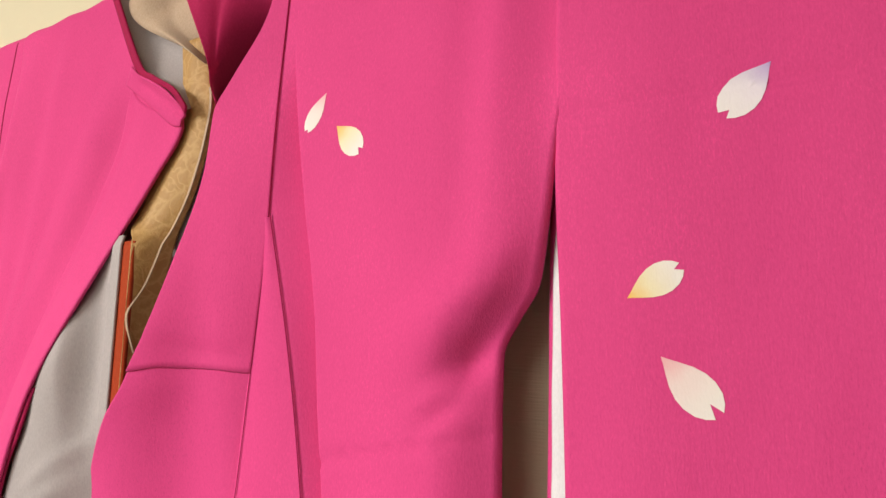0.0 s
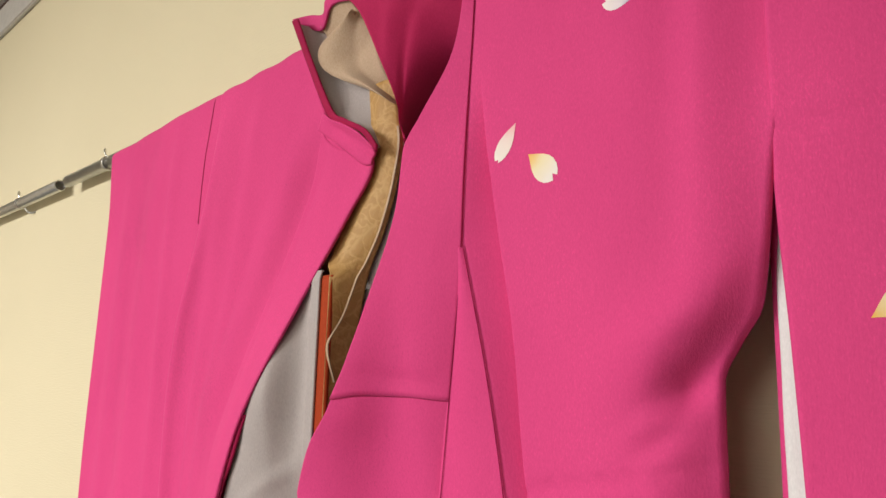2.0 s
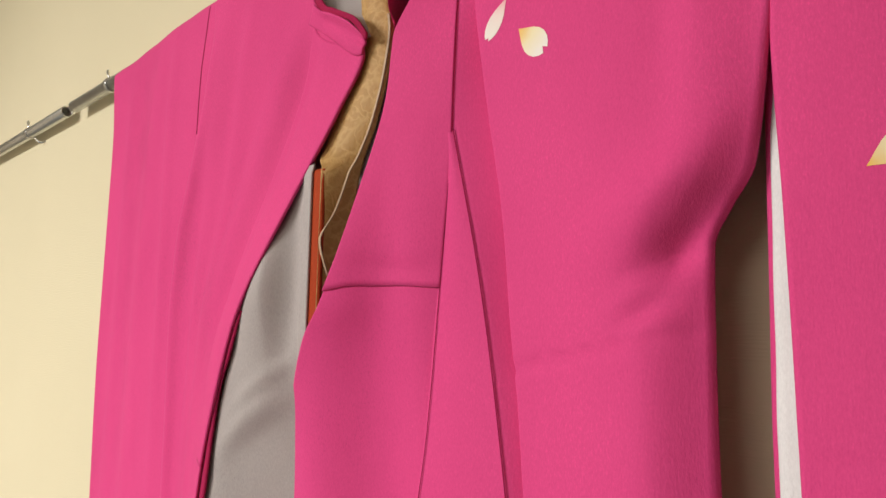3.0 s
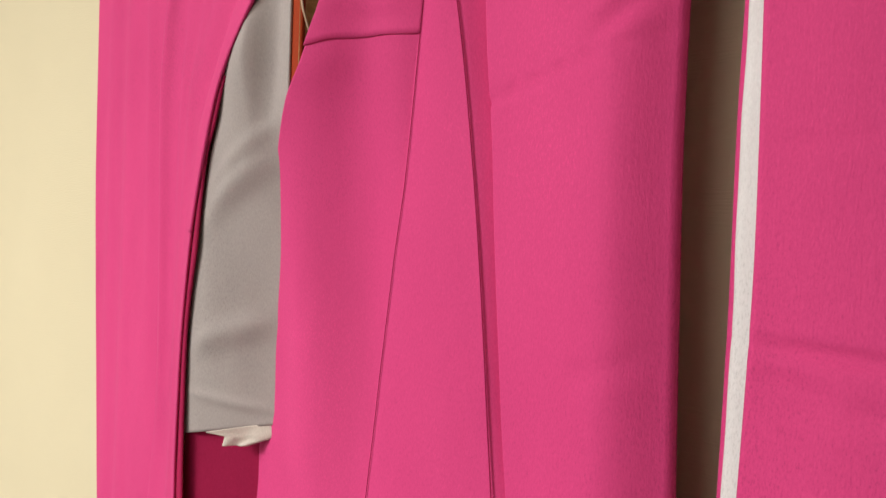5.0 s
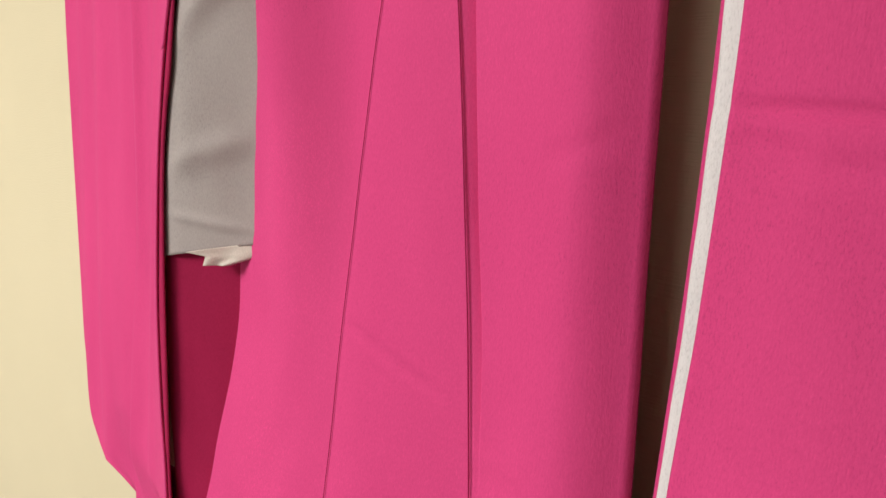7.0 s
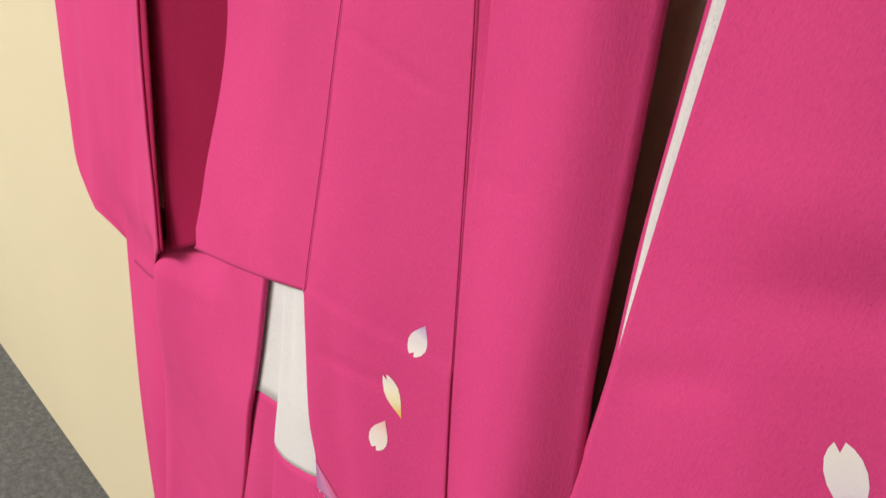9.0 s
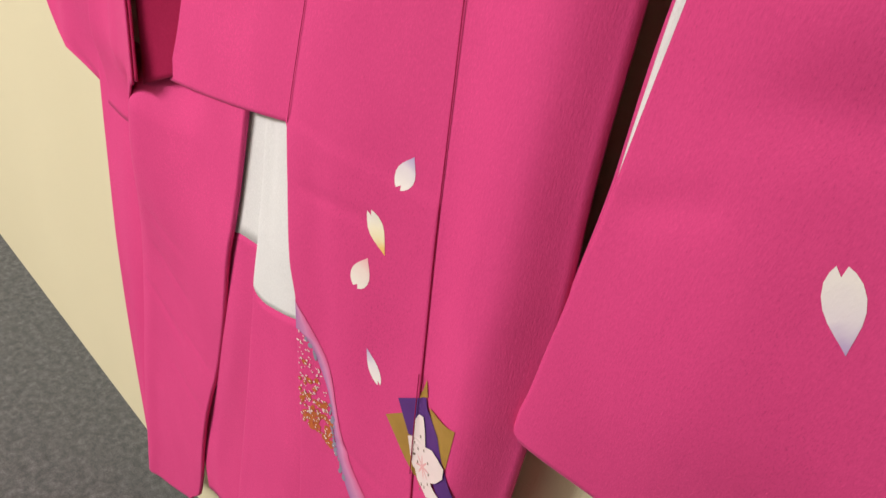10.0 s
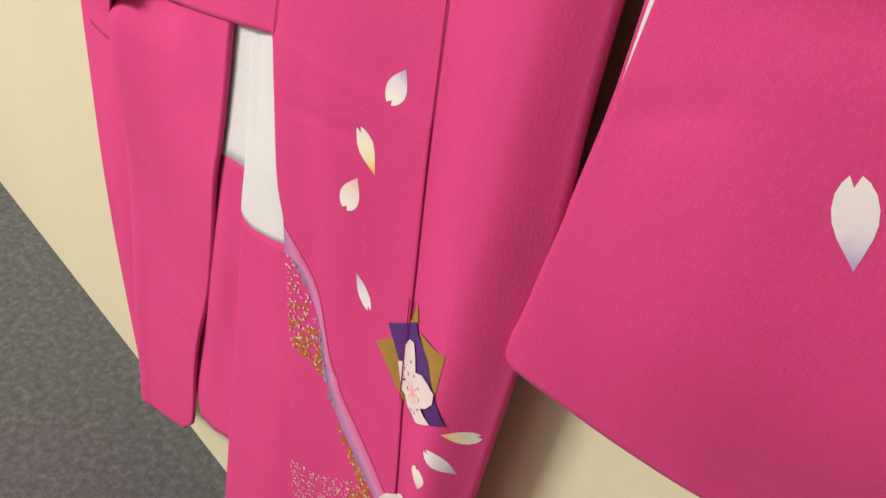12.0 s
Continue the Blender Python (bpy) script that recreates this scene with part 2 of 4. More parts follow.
def dyed(name, outline, sheet, material, parent, axis=None, label=""):
    """A dyed mark that lies on a sheet: rings from its middle out to its outline, following the cloth."""
    pts = np.array(outline, float)
    dense = []
    for a, b in zip(pts, np.roll(pts, -1, axis=0)):
        k = max(1, int(np.linalg.norm(b - a) / 0.006))
        dense += [a + (b - a) * i / k for i in range(k)]
    pts = np.array(dense)
    if axis is None:
        bm = bmesh.new()
        vs = [bm.verts.new((p[0], p[1], 0)) for p in pts]
        for f in tessellate_polygon([[Vector((p[0], p[1], 0)) for p in pts]]):
            bm.faces.new([vs[k] for k in f])
        bmesh.ops.subdivide_edges(bm, edges=bm.edges[:], cuts=5, use_grid_fill=True)
        bmesh.ops.triangulate(bm, faces=bm.faces[:])
        bm.verts.index_update()
        verts = [np.array((v.co.x, v.co.y)) for v in bm.verts]
        faces = [tuple(v.index for v in f.verts) for f in bm.faces]
        bm.free()
    else:
        c = pts.mean(0)
        verts, faces, n = [c], [], len(pts)
        rings = (0.33, 0.66, 1.0)
        for q in rings:
            verts += [c + (p - c) * q for p in pts]
        for i in range(n):
            j = (i + 1) % n
            faces.append((0, 1 + i, 1 + j))
            for k in range(len(rings) - 1):
                a, b = 1 + k * n, 1 + (k + 1) * n
                faces.append((a + i, b + i, b + j, a + j))
    uvs = None
    if axis is not None:
        a, b = np.array(axis[0]), np.array(axis[1])
        d = b - a
        uvs = [(float(np.dot(np.array(v) - a, d) / np.dot(d, d)), 0.5) for v in verts]
    v3 = [(x, sheet.y(x, z) - 0.0003, z) for x, z in verts]
    return mesh_object(name, v3, faces, material, parent, label, uvs=uvs)


def petal(tip, base, width, sheet, material, parent, notch=0.14, bend=0.0, label=""):
    a, b = np.array(tip), np.array(base)
    d = b - a
    nrm = np.array([-d[1], d[0]]) / np.linalg.norm(d)
    out = []
    ts = (0.0, 0.08, 0.2, 0.35, 0.5, 0.65, 0.8, 0.91, 0.98)
    prof = (0.0, 0.16, 0.44, 0.76, 0.96, 1.0, 0.86, 0.58, 0.26)
    for t, w in zip(ts, prof):
        out.append(a + d * t + nrm * (w * width / 2 + bend * math.sin(math.pi * t)))
    out.append(a + d * (1 - notch) + nrm * width * 0.04)
    for t, w in list(zip(ts, prof))[:0:-1]:
        out.append(a + d * t - nrm * (w * width / 2 - bend * math.sin(math.pi * t)))
    return dyed("petal", out, sheet, material, parent, (a, b), label)


# ---- room ----
X0, X1, Y0, TOP = -3.6, 2.4, -3.6, 2.42
tagged(box("wall_north", (X0 - 0.1, 0, 0), (X1 + 0.1, 0.1, TOP), M_WALL), "beige woven-textured wallpaper wall behind the kimono", "wall", kind="structure")
# three added walls out of view close the room and limit its bounce
tagged(box("wall_south", (X0 - 0.1, Y0 - 0.1, 0), (X1 + 0.1, Y0, TOP), M_WALL_UNSEEN), "unseen taupe wall, added to close the room", "wall", kind="structure")
tagged(box("wall_west", (X0 - 0.1, Y0, 0), (X0, 0, TOP), M_WALL_UNSEEN), "unseen taupe wall, added to close the room", "wall", kind="structure")
tagged(box("wall_east", (X1, Y0, 0), (X1 + 0.1, 0, TOP), M_WALL_UNSEEN), "unseen taupe wall, added to close the room", "wall", kind="structure")
tagged(box("floor", (X0 - 0.1, Y0 - 0.1, -0.1), (X1 + 0.1, 0.1, 0), M_CARPET), "mottled grey short-pile carpet floor", "carpet", kind="structure")
tagged(box("ceiling", (X0 - 0.1, Y0 - 0.1, TOP), (X1 + 0.1, 0.1, TOP + 0.1), M_CEIL), "plain white ceiling", "ceiling", kind="structure")
tagged(box("trim", (X0, -0.012, 2.318), (X1, 0, 2.40), M_CORNICE, bevel=0.003), "pale grey ceiling trim along the wall", "trim", kind="structure")
tagged(box("trim", (X0, -0.006, 2.40), (X1, 0, TOP), M_DARK), "dark strip under the ceiling", "trim", kind="structure")


# ---- hanging rod ----
def tube(name, x0, x1, y, z, r, parent, material=M_STEEL, wall=0.0018, n=28):
    verts, faces = [], []
    prof = [(x0, r - wall), (x0, r - 0.0004), (x0 + 0.0006, r), (x1 - 0.0006, r), (x1, r - 0.0004), (x1, r - wall)]
    for x, rr in prof:
        for i in range(n):
            a = 2 * math.pi * i / n
            verts.append((x, y + rr * math.cos(a), z + rr * math.sin(a)))
    m = len(prof)
    for k in range(m):
        for i in range(n):
            j = (i + 1) % n
            a, b = k * n, ((k + 1) % m) * n
            faces.append((a + i, b + i, b + j, a + j))
    ob = mesh_object(name, verts, faces, material, parent)
    bm = bmesh.new()
    bm.from_mesh(ob.data)
    bmesh.ops.recalc_face_normals(bm, faces=bm.faces)
    bm.to_mesh(ob.data)
    bm.free()
    return ob


def wire(name, pts, r, parent, material=M_STEEL):
    cu = bpy.data.curves.new(name, "CURVE")
    cu.dimensions, cu.bevel_depth, cu.bevel_resolution = "3D", r, 3
    sp = cu.splines.new("BEZIER")
    sp.bezier_points.add(len(pts) - 1)
    for b, p in zip(sp.bezier_points, pts):
        b.co, b.handle_left_type, b.handle_right_type = p, "AUTO", "AUTO"
    tmp = bpy.data.objects.new(name, cu)
    me = bpy.data.meshes.new_from_object(tmp)
    bpy.data.objects.remove(tmp)
    me.materials.clear()
    me.materials.append(material)
    ob = new(name, me)
    ob.parent = parent
    return ob


POLE_Y, POLE_Z, POLE_R = -0.022, 1.8095, 0.0105


def hanging_rod(x0, x1, hook_at, label):
    root = tagged(new("hanging_rod"), label, "rod", "rods along the wall")
    t = tube("tube", x0, x1, POLE_Y, POLE_Z, POLE_R, root)
    for x in hook_at:
        tube("collar_ring", x - 0.006, x + 0.006, POLE_Y, POLE_Z, POLE_R + 0.0016, root, wall=0.0016)
        wire("hook", [(x + 0.002, POLE_Y - 0.004, POLE_Z + 0.010), (x - 0.002, POLE_Y - 0.006, POLE_Z + 0.018), (x - 0.010, POLE_Y - 0.003, POLE_Z + 0.026), (x - 0.016, POLE_Y, POLE_Z + 0.022)], 0.0016, root)
        wire("wall_bracket", [(x + 0.012, POLE_Y + 0.004, POLE_Z - 0.010), (x + 0.020, POLE_Y + 0.014, POLE_Z - 0.020), (x + 0.026, 0.002, POLE_Z - 0.016)], 0.0022, root)
    return root


hanging_rod(-1.087, 0.62, (-0.915,), "bright steel tube rod carrying the pink kimono")
hanging_rod(-2.6, -1.128, (-1.35,), "open-ended bright steel tube rod with wire hooks")

# ---- kimono ----
kimono = tagged(new("kimono"), "bright pink long-sleeved silk kimono hung open on a rod", "kimono")
SHOULDER = 1.824
# main seams and edges, as x over height
OUT_L = curve((-0.8732, 1.8218), (-0.8618, 1.6912), (-0.8635, 1.5600), (-0.8660, 1.3898), (-0.8574, 1.2093), (-0.8485, 1.0896), (-0.8396, 0.9795), (-0.8290, 0.8900), (-0.8179, 0.8656), (-0.8030, 0.7890), (-0.7700, 0.7425), (-0.7210, 0.7250), (-0.6730, 0.7140), (-0.6400, 0.7080))
RIDGE_L = curve((-0.497, 1.83), (-0.492, 1.76), (-0.494, 1.70), (-0.508, 1.625), (-0.540, 1.52), (-0.547, 1.44), (-0.542, 1.30), (-0.541, 1.208), (-0.545, 1.10), (-0.567, 0.95), (-0.600, 0.66))
SEAM_L = curve((-0.510, 1.806), (-0.517, 1.76), (-0.522, 1.725), (-0.5252, 1.649))
LAPEL_L = curve((-0.3359, 1.8399), (-0.3033, 1.7755), (-0.2602, 1.7065), (-0.2304, 1.6883), (-0.1965, 1.6588), (-0.2218, 1.6137), (-0.2481, 1.5631), (-0.2732, 1.5077), (-0.2989, 1.4568), (-0.3187, 1.4153), (-0.3334, 1.3779), (-0.3513, 1.3208), (-0.3625, 1.2714), (-0.3753, 1.1747), (-0.3806, 1.0597), (-0.3754, 0.9523), (-0.3678, 0.8898), (-0.3635, 0.8217))
LAPFOLD = curve((-0.2748, 1.7158), (-0.2994, 1.6546), (-0.323, 1.5972), (-0.3467, 1.533), (-0.3667, 1.4784), (-0.3771, 1.448), (-0.387, 1.40), (-0.392, 1.30))
COLLAR_R = curve((-0.1064, 1.8114), (-0.1189, 1.7403), (-0.1456, 1.6889), (-0.1609, 1.6640), (-0.1655, 1.6173), (-0.1842, 1.5478), (-0.1979, 1.4882), (-0.2161, 1.4486), (-0.2418, 1.4173), (-0.2648, 1.3735), (-0.2778, 1.3266), (-0.2869, 1.2562), (-0.2926, 1.1693), (-0.3062, 1.0995), (-0.3061, 1.0077), (-0.3151, 0.9178), (-0.3385, 0.8446))
COLLAR_SEAM = curve((-0.0987, 1.8211), (-0.1013, 1.6888), (-0.1027, 1.5776), (-0.1124, 1.4530), (-0.1219, 1.3545), (-0.1318, 1.2859), (-0.1398, 1.1883), (-0.1416, 1.0900), (-0.1387, 0.9915), (-0.1401, 0.8767))
OKUMI_L = curve((-0.142, 0.8766), (-0.1327, 0.8247), (-0.1199, 0.7575), (-0.1074, 0.7229), (-0.1015, 0.6861), (-0.092, 0.6243), (-0.0834, 0.5619), (-0.0737, 0.4347), (-0.0642, 0.3613), (-0.04, 0.05))
OKUMI_R = curve((-0.1012, 1.5766), (-0.0765, 1.4811), (-0.0644, 1.4242), (-0.0512, 1.3481), (-0.0287, 1.2023), (-0.0139, 1.1131), (0.0071, 0.9623), (0.0201, 0.8640), (0.0345, 0.7656), (0.0523, 0.6307), (0.0692, 0.5149), (0.1075, 0.0841))
RIDGE_R = curve((-0.0928, 1.8010), (-0.0901, 1.7166), (-0.0720, 1.6054), (-0.0522, 1.4986), (-0.0449, 1.4295), (-0.0379, 1.3770), (-0.0327, 1.3208), (-0.0173, 1.2005), (-0.0029, 1.1093), (0.0100, 0.9812), (0.0211, 0.8926))
SIDE_R = curve((0.1381, 1.8333), (0.1345, 1.64), (0.1300, 1.61), (0.1275, 1.59), (0.1240, 1.5587), (0.1190, 1.527), (0.1160, 1.5165), (0.1040, 1.498), (0.0935, 1.4765), (0.0930, 1.435), (0.0935, 1.3724), (0.0980, 1.2587), (0.1028, 1.1697), (0.1068, 1.1108), (0.1125, 1.0212), (0.1185, 0.9224), (0.1262, 0.8412), (0.1312, 0.7337), (0.1335, 0.5866), (0.140, 0.0846))


SLEEVE_R = curve((0.1289, 1.8333), (0.1286, 1.5971), (0.1324, 1.4944), (0.1355, 1.3953), (0.1387, 1.2793), (0.1390, 1.1572), (0.1379, 1.1188), (0.1356, 1.0232), (0.1333, 0.9256), (0.1312, 0.9005), (0.1302, 0.8699), (0.1273, 0.8281), (0.1247, 0.7865), (0.1222, 0.7630), (0.1223, 0.7485), (0.1290, 0.7420))
SLEEVE_BACK = curve((0.1248, 1.8332), (0.1193, 1.5448), (0.1188, 1.4655), (0.1183, 1.3965), (0.1212, 1.2782), (0.1231, 1.1502), (0.1227, 1.0311), (0.1256, 0.9423), (0.1231, 0.8734))


def crease(x, z, x0, z0, x1, z1, w, amp):
    """A shallow pressed fold along a line, fading at its ends."""
    dx, dz = x1 - x0, z1 - z0
    q = dx * dx + dz * dz
    t = ((x - x0) * dx + (z - z0) * dz) / q
    if t < -0.1 or t > 1.1:
        return 0.0
    d = ((x - x0) * dz - (z - z0) * dx) / math.sqrt(q)
    return amp * math.exp(-(d / w) ** 2) * step(-0.1, 0.2, t) * step(1.1, 0.8, t)


def dent(x, z, cx, cz, along, across, turn):
    """A soft oval hollow, its long axis turned by so many degrees from the level."""
    c, q = math.cos(radians(turn)), math.sin(radians(turn))
    a, b = (x - cx) * c + (z - cz) * q, (z - cz) * c - (x - cx) * q
    return math.exp(-(a / along) ** 2 - (b / across) ** 2)


# depth of the hung cloth in front of the wall
def lapel_depth(z):
    return -0.070 - 0.045 * step(1.66, 1.42, z)


def collar_edge_depth(z):
    return -0.068 + 0.014 * step(1.66, 1.77, z) - 0.026 * bell(z, 1.45, 0.10) - 0.022 * step(1.08, 0.90, z)


def front_depth(z):
    return -0.050 - 0.007 * step(1.80, 1.60, z) - 0.024 * step(1.35, 0.65, z)


def overlap_depth(x, z):
    return front_depth(z) - 0.016 * step(0.02, -0.13, x) * step(1.25, 0.85, z)


def sleeve_l_depth(u, x, z):
    low = step(1.82, 1.70, z)
    y = -0.034 - 0.022 * step(-0.88, -0.52, x) + 0.0030 * math.sin(6.2 * u + 0.6) * low
    y -= 0.0050 * bell(x, -0.66 - 0.06 * (1.8 - z), 0.030) * low
    y -= 0.0036 * bell(x, -0.60, 0.013) * low * step(1.0, 1.6, z)
    y -= 0.0045 * bell(x, -0.77 - 0.03 * (1.8 - z), 0.028) * low
    y += 0.016 * step(0.86, 0.73, z) * step(-0.76, -0.62, x)
    return y


sleeve_l = Sheet(OUT_L, lambda z: RIDGE_L(z) + 0.02, sleeve_l_depth, flat(0.708), lambda u: SHOULDER - 0.003 - 0.008 * u + 0.0006 * math.sin(23 * u), (0.004, 0), 0.016)
sleeve_l.build("sleeve", M_PINK, kimono, 60, 140)


# the left front runs down into the skirt panel below it
VALLEY = curve((-0.400, 0.90), (-0.410, 0.80), (-0.425, 0.72), (-0.450, 0.60), (-0.468, 0.473), (-0.485, 0.293), (-0.489, 0.10))
SKIRT_L = curve((-0.620, 0.90), (-0.620, 0.72), (-0.617, 0.62), (-0.612, 0.50), (-0.600, 0.39), (-0.577, 0.256), (-0.551, 0.127), (-0.545, 0.10))
SKIRT_R = curve((-0.196, 0.90), (-0.202, 0.8587), (-0.211, 0.7875), (-0.2192, 0.7373), (-0.228, 0.698), (-0.2417, 0.6261), (-0.275, 0.503), (-0.311, 0.3728), (-0.324, 0.305), (-0.343, 0.181), (-0.3668, 0.1444), (-0.372, 0.10))


def skirt_depth(u, x, z):
    l, v, r = SKIRT_L(z), VALLEY(z), SKIRT_R(z)
    right = -0.062 - 0.008 * step(0.15, 0.45, z) - 0.020 * step(0.45, 0.72, z)
    if x < v:
        q = (x - l) / (v - l)
        y = -0.045 + 0.006 * q + 0.020 * step(0.55, 1.0, q) - 0.005 * bell(q, 0.40, 0.22)
    else:
        q = (x - v) / (r - v)
        y = -0.072 - 0.010 * step(0.40, 0.80, z)
        y += (right - y) * q - 0.0035 * bell(q, 0.12, 0.10) + 0.003 * (1 - step(0, 0.05, q))
    y -= 0.020 * step(0.55, 0.76, z) * bell(x, -0.385, 0.06)
    y += 0.022 * step(0.785, 0.850, z) * step(-0.26, -0.34, x) * step(-0.46, -0.40, x)
    for x0, z0, x1, z1, w, amp in ((-0.41, 0.60, -0.33, 0.555, 0.006, 0.0018), (-0.45, 0.53, -0.36, 0.47, 0.008, 0.0020), (-0.40, 0.66, -0.33, 0.63, 0.006, 0.0014), (-0.36, 0.50, -0.29, 0.47, 0.005, 0.0014), (-0.40, 0.42, -0.32, 0.38, 0.007, 0.0012)):
        y += crease(x, z, x0, z0, x1, z1, w, amp)
    return y


def front_l_depth(u, x, z):
    y = -0.058 + (lapel_depth(z) + 0.058) * u**1.4
    y = -0.0585 + (y + 0.0585) * step(1.82, 1.66, z)
    y -= 0.0080 * (1 - step(0.0, 0.06, x - RIDGE_L(z))) * step(1.78, 1.60, z)
    y -= 0.0045 * bell(x, -0.46 - 0.04 * (1.8 - z), 0.020) * step(1.82, 1.72, z) * step(0.9, 1.5, z)
    y -= 0.0030 * bell(x, -0.40 - 0.10 * (1.8 - z), 0.016) * step(1.82, 1.72, z)
    y -= 0.0050 * bell(x, RIDGE_L(z) + 0.012, 0.011) * step(1.80, 1.70, z) * step(1.0, 1.3, z)
    y += (0.0070 * bell(x, LAPFOLD(z) + 0.002, 0.020) - 0.0040 * bell(x, LAPFOLD(z) - 0.040, 0.022)) * step(1.38, 1.46, z) * step(1.74, 1.66, z)
    return y + (skirt_depth(0, x, z) - 0.0008 - y) * step(0.82, 0.72, z)


def front_l_low(u):
    return 0.700 + 0.124 * step(0.50, 1.0, u)


front_l = Sheet(RIDGE_L, LAPEL_L, front_l_depth, front_l_low, lambda u: SHOULDER - 0.011 + 0.006 * u + 0.001 * math.sin(17 * u), (0.003, 0.0012), 0.016)
front_l.build("front_panel", M_PINK, kimono, 50, 160, 0.002)
# sewn sleeve seam high on the left, its shadow line a crimson strip
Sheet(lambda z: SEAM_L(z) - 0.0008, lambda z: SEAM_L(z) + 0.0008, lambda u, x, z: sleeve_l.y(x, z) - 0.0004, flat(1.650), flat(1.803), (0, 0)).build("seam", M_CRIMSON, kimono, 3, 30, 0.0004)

# folded collar band of the left lapel
def band_l_depth(u, x, z):
    a, b = LAPFOLD(z), LAPEL_L(z)
    flat_y = (front_l.y(a + 0.002, z) - 0.0016) * (1 - u) + (front_l.y(b - 0.002, z) - 0.0008) * u - 0.0015 * math.sin(math.pi * u)
    snug = front_l.y(min(x, b - 0.0015), z) - 0.0005
    k = step(1.32, 1.44, z) * step(1.712 - 0.048 * u, 1.684 - 0.048 * u, z)
    return min(snug + (flat_y - snug) * k, snug)


band_l = Sheet(LAPFOLD, lambda z: LAPEL_L(z) + 0.0005, band_l_depth, flat(1.30), lambda u: 1.712 - 0.048 * u, (0.0015, 0.0012))
band_l.build("collar_band", M_PINK, kimono, 20, 80, 0.0006)
# turned-in thickness of the left front edge
FACE_R = curve((-0.3100, 1.440), (-0.3273, 1.398), (-0.3389, 1.3746), (-0.3493, 1.330), (-0.3567, 1.2834), (-0.3657, 1.246), (-0.3724, 1.2077), (-0.3755, 1.158), (-0.376, 1.1075), (-0.3734, 1.0), (-0.370, 0.90), (-0.3645, 0.825))
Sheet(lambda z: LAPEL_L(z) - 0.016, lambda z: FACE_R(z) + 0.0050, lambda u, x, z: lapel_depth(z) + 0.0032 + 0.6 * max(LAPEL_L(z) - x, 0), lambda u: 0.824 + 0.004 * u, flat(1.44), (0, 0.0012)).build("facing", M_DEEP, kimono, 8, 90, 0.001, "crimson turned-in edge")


# linings seen between the two fronts
def lining_depth(x, z):
    d = x - LAPEL_L(z)
    return lapel_depth(z) + 0.003 + 0.6 * max(-d, 0) + 0.006 * step(1.47, 1.40, z) + 0.052 * step(0.0, 0.14, d) + 0.0020 * math.sin(34 * z + 40 * d) * step(0.0, 0.04, d)


PIPE_L, PIPE_R = -0.2400, -0.2285


def pipe_depth(z):
    return max(-0.0835, lapel_depth(z) + 0.004)


def lining_folds(x, z):
    y = 0.0
    for x0, z0, x1, z1, w, amp in ((-0.40, 1.28, -0.27, 1.37, 0.012, 0.006), (-0.39, 1.185, -0.28, 1.225, 0.012, 0.005), (-0.40, 1.150, -0.28, 1.143, 0.005, 0.003), (-0.36, 1.33, -0.26, 1.40, 0.008, 0.003), (-0.385, 1.245, -0.36, 1.255, 0.004, 0.003)):
        y -= crease(x, z, x0, z0, x1, z1, w, amp)
    return y * step(0.0, 0.035, x - LAPEL_L(z))


def lining_l_depth(x, z):
    y = lining_depth(x, z)
    return y + (pipe_depth(z) - 0.0015 - y) * step(-0.285, -0.255, x) * step(1.36, 1.42, z)


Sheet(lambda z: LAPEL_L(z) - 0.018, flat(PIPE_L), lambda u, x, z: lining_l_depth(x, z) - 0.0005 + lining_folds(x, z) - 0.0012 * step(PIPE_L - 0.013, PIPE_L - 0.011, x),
      lambda u: 1.1005 + 0.039 * u, flat(1.566), (0, 0.001)).build("lining", M_WHITE_SHADED, kimono, 60, 160, 0.0012, "white silk lining, shade put into its grey")
Sheet(flat(PIPE_L - 0.004), flat(PIPE_R + 0.001), lambda u, x, z: pipe_depth(z) - 0.001 * math.sin(math.pi * u), flat(1.428), flat(1.561), (0.001, 0.001)).build("piping", M_ORANGE, kimono, 8, 30, 0.002, "orange-red piping strip")
TAN_R = curve((-0.165, 1.745), (-0.180, 1.7117), (-0.1741, 1.6762), (-0.1798, 1.6427), (-0.1939, 1.6008), (-0.213, 1.5639), (-0.2224, 1.5253), (-0.2265, 1.50), (-0.222, 1.45), (-0.215, 1.37))
tan_sheet = Sheet(curve((-0.2150, 1.7310), (-0.2110, 1.699), (-0.210, 1.675), (-0.236, 1.605), (-0.243, 1.575), (PIPE_R - 0.001, 1.560), (PIPE_R - 0.001, 1.36)), TAN_R, lambda u, x, z: (pipe_depth(z) - 0.001 + 0.006 * step(1.560, 1.585, z)) * (1 - u) - 0.058 * u - 0.004 * math.sin(math.pi * u), flat(1.428), flat(1.735), (0, 0.002))
tan_sheet.build("brocade_lining", M_TAN, kimono, 16, 60, 0.002, "tan gold brocade inner panel")
# pale selvedge of the brocade
Sheet(lambda z: TAN_R(z) - 0.0022, lambda z: TAN_R(z) + 0.0004, lambda u, x, z: tan_sheet.y(TAN_R(z) - 0.003, z) - 0.0004, flat(1.47), flat(1.69), (0, 0)).build("selvedge", M_CREAM, kimono, 4, 50, 0.0008, "pale cream edge of the brocade")
Sheet(flat(-0.25), lambda z: COLLAR_R(z) + 0.025, lambda u, x, z: -0.051, flat(1.38), flat(1.665), (0, 0)).build("lining", M_WHITE_SHADED, kimono, 10, 30, 0.0012, "white silk lining, shade put into its grey")
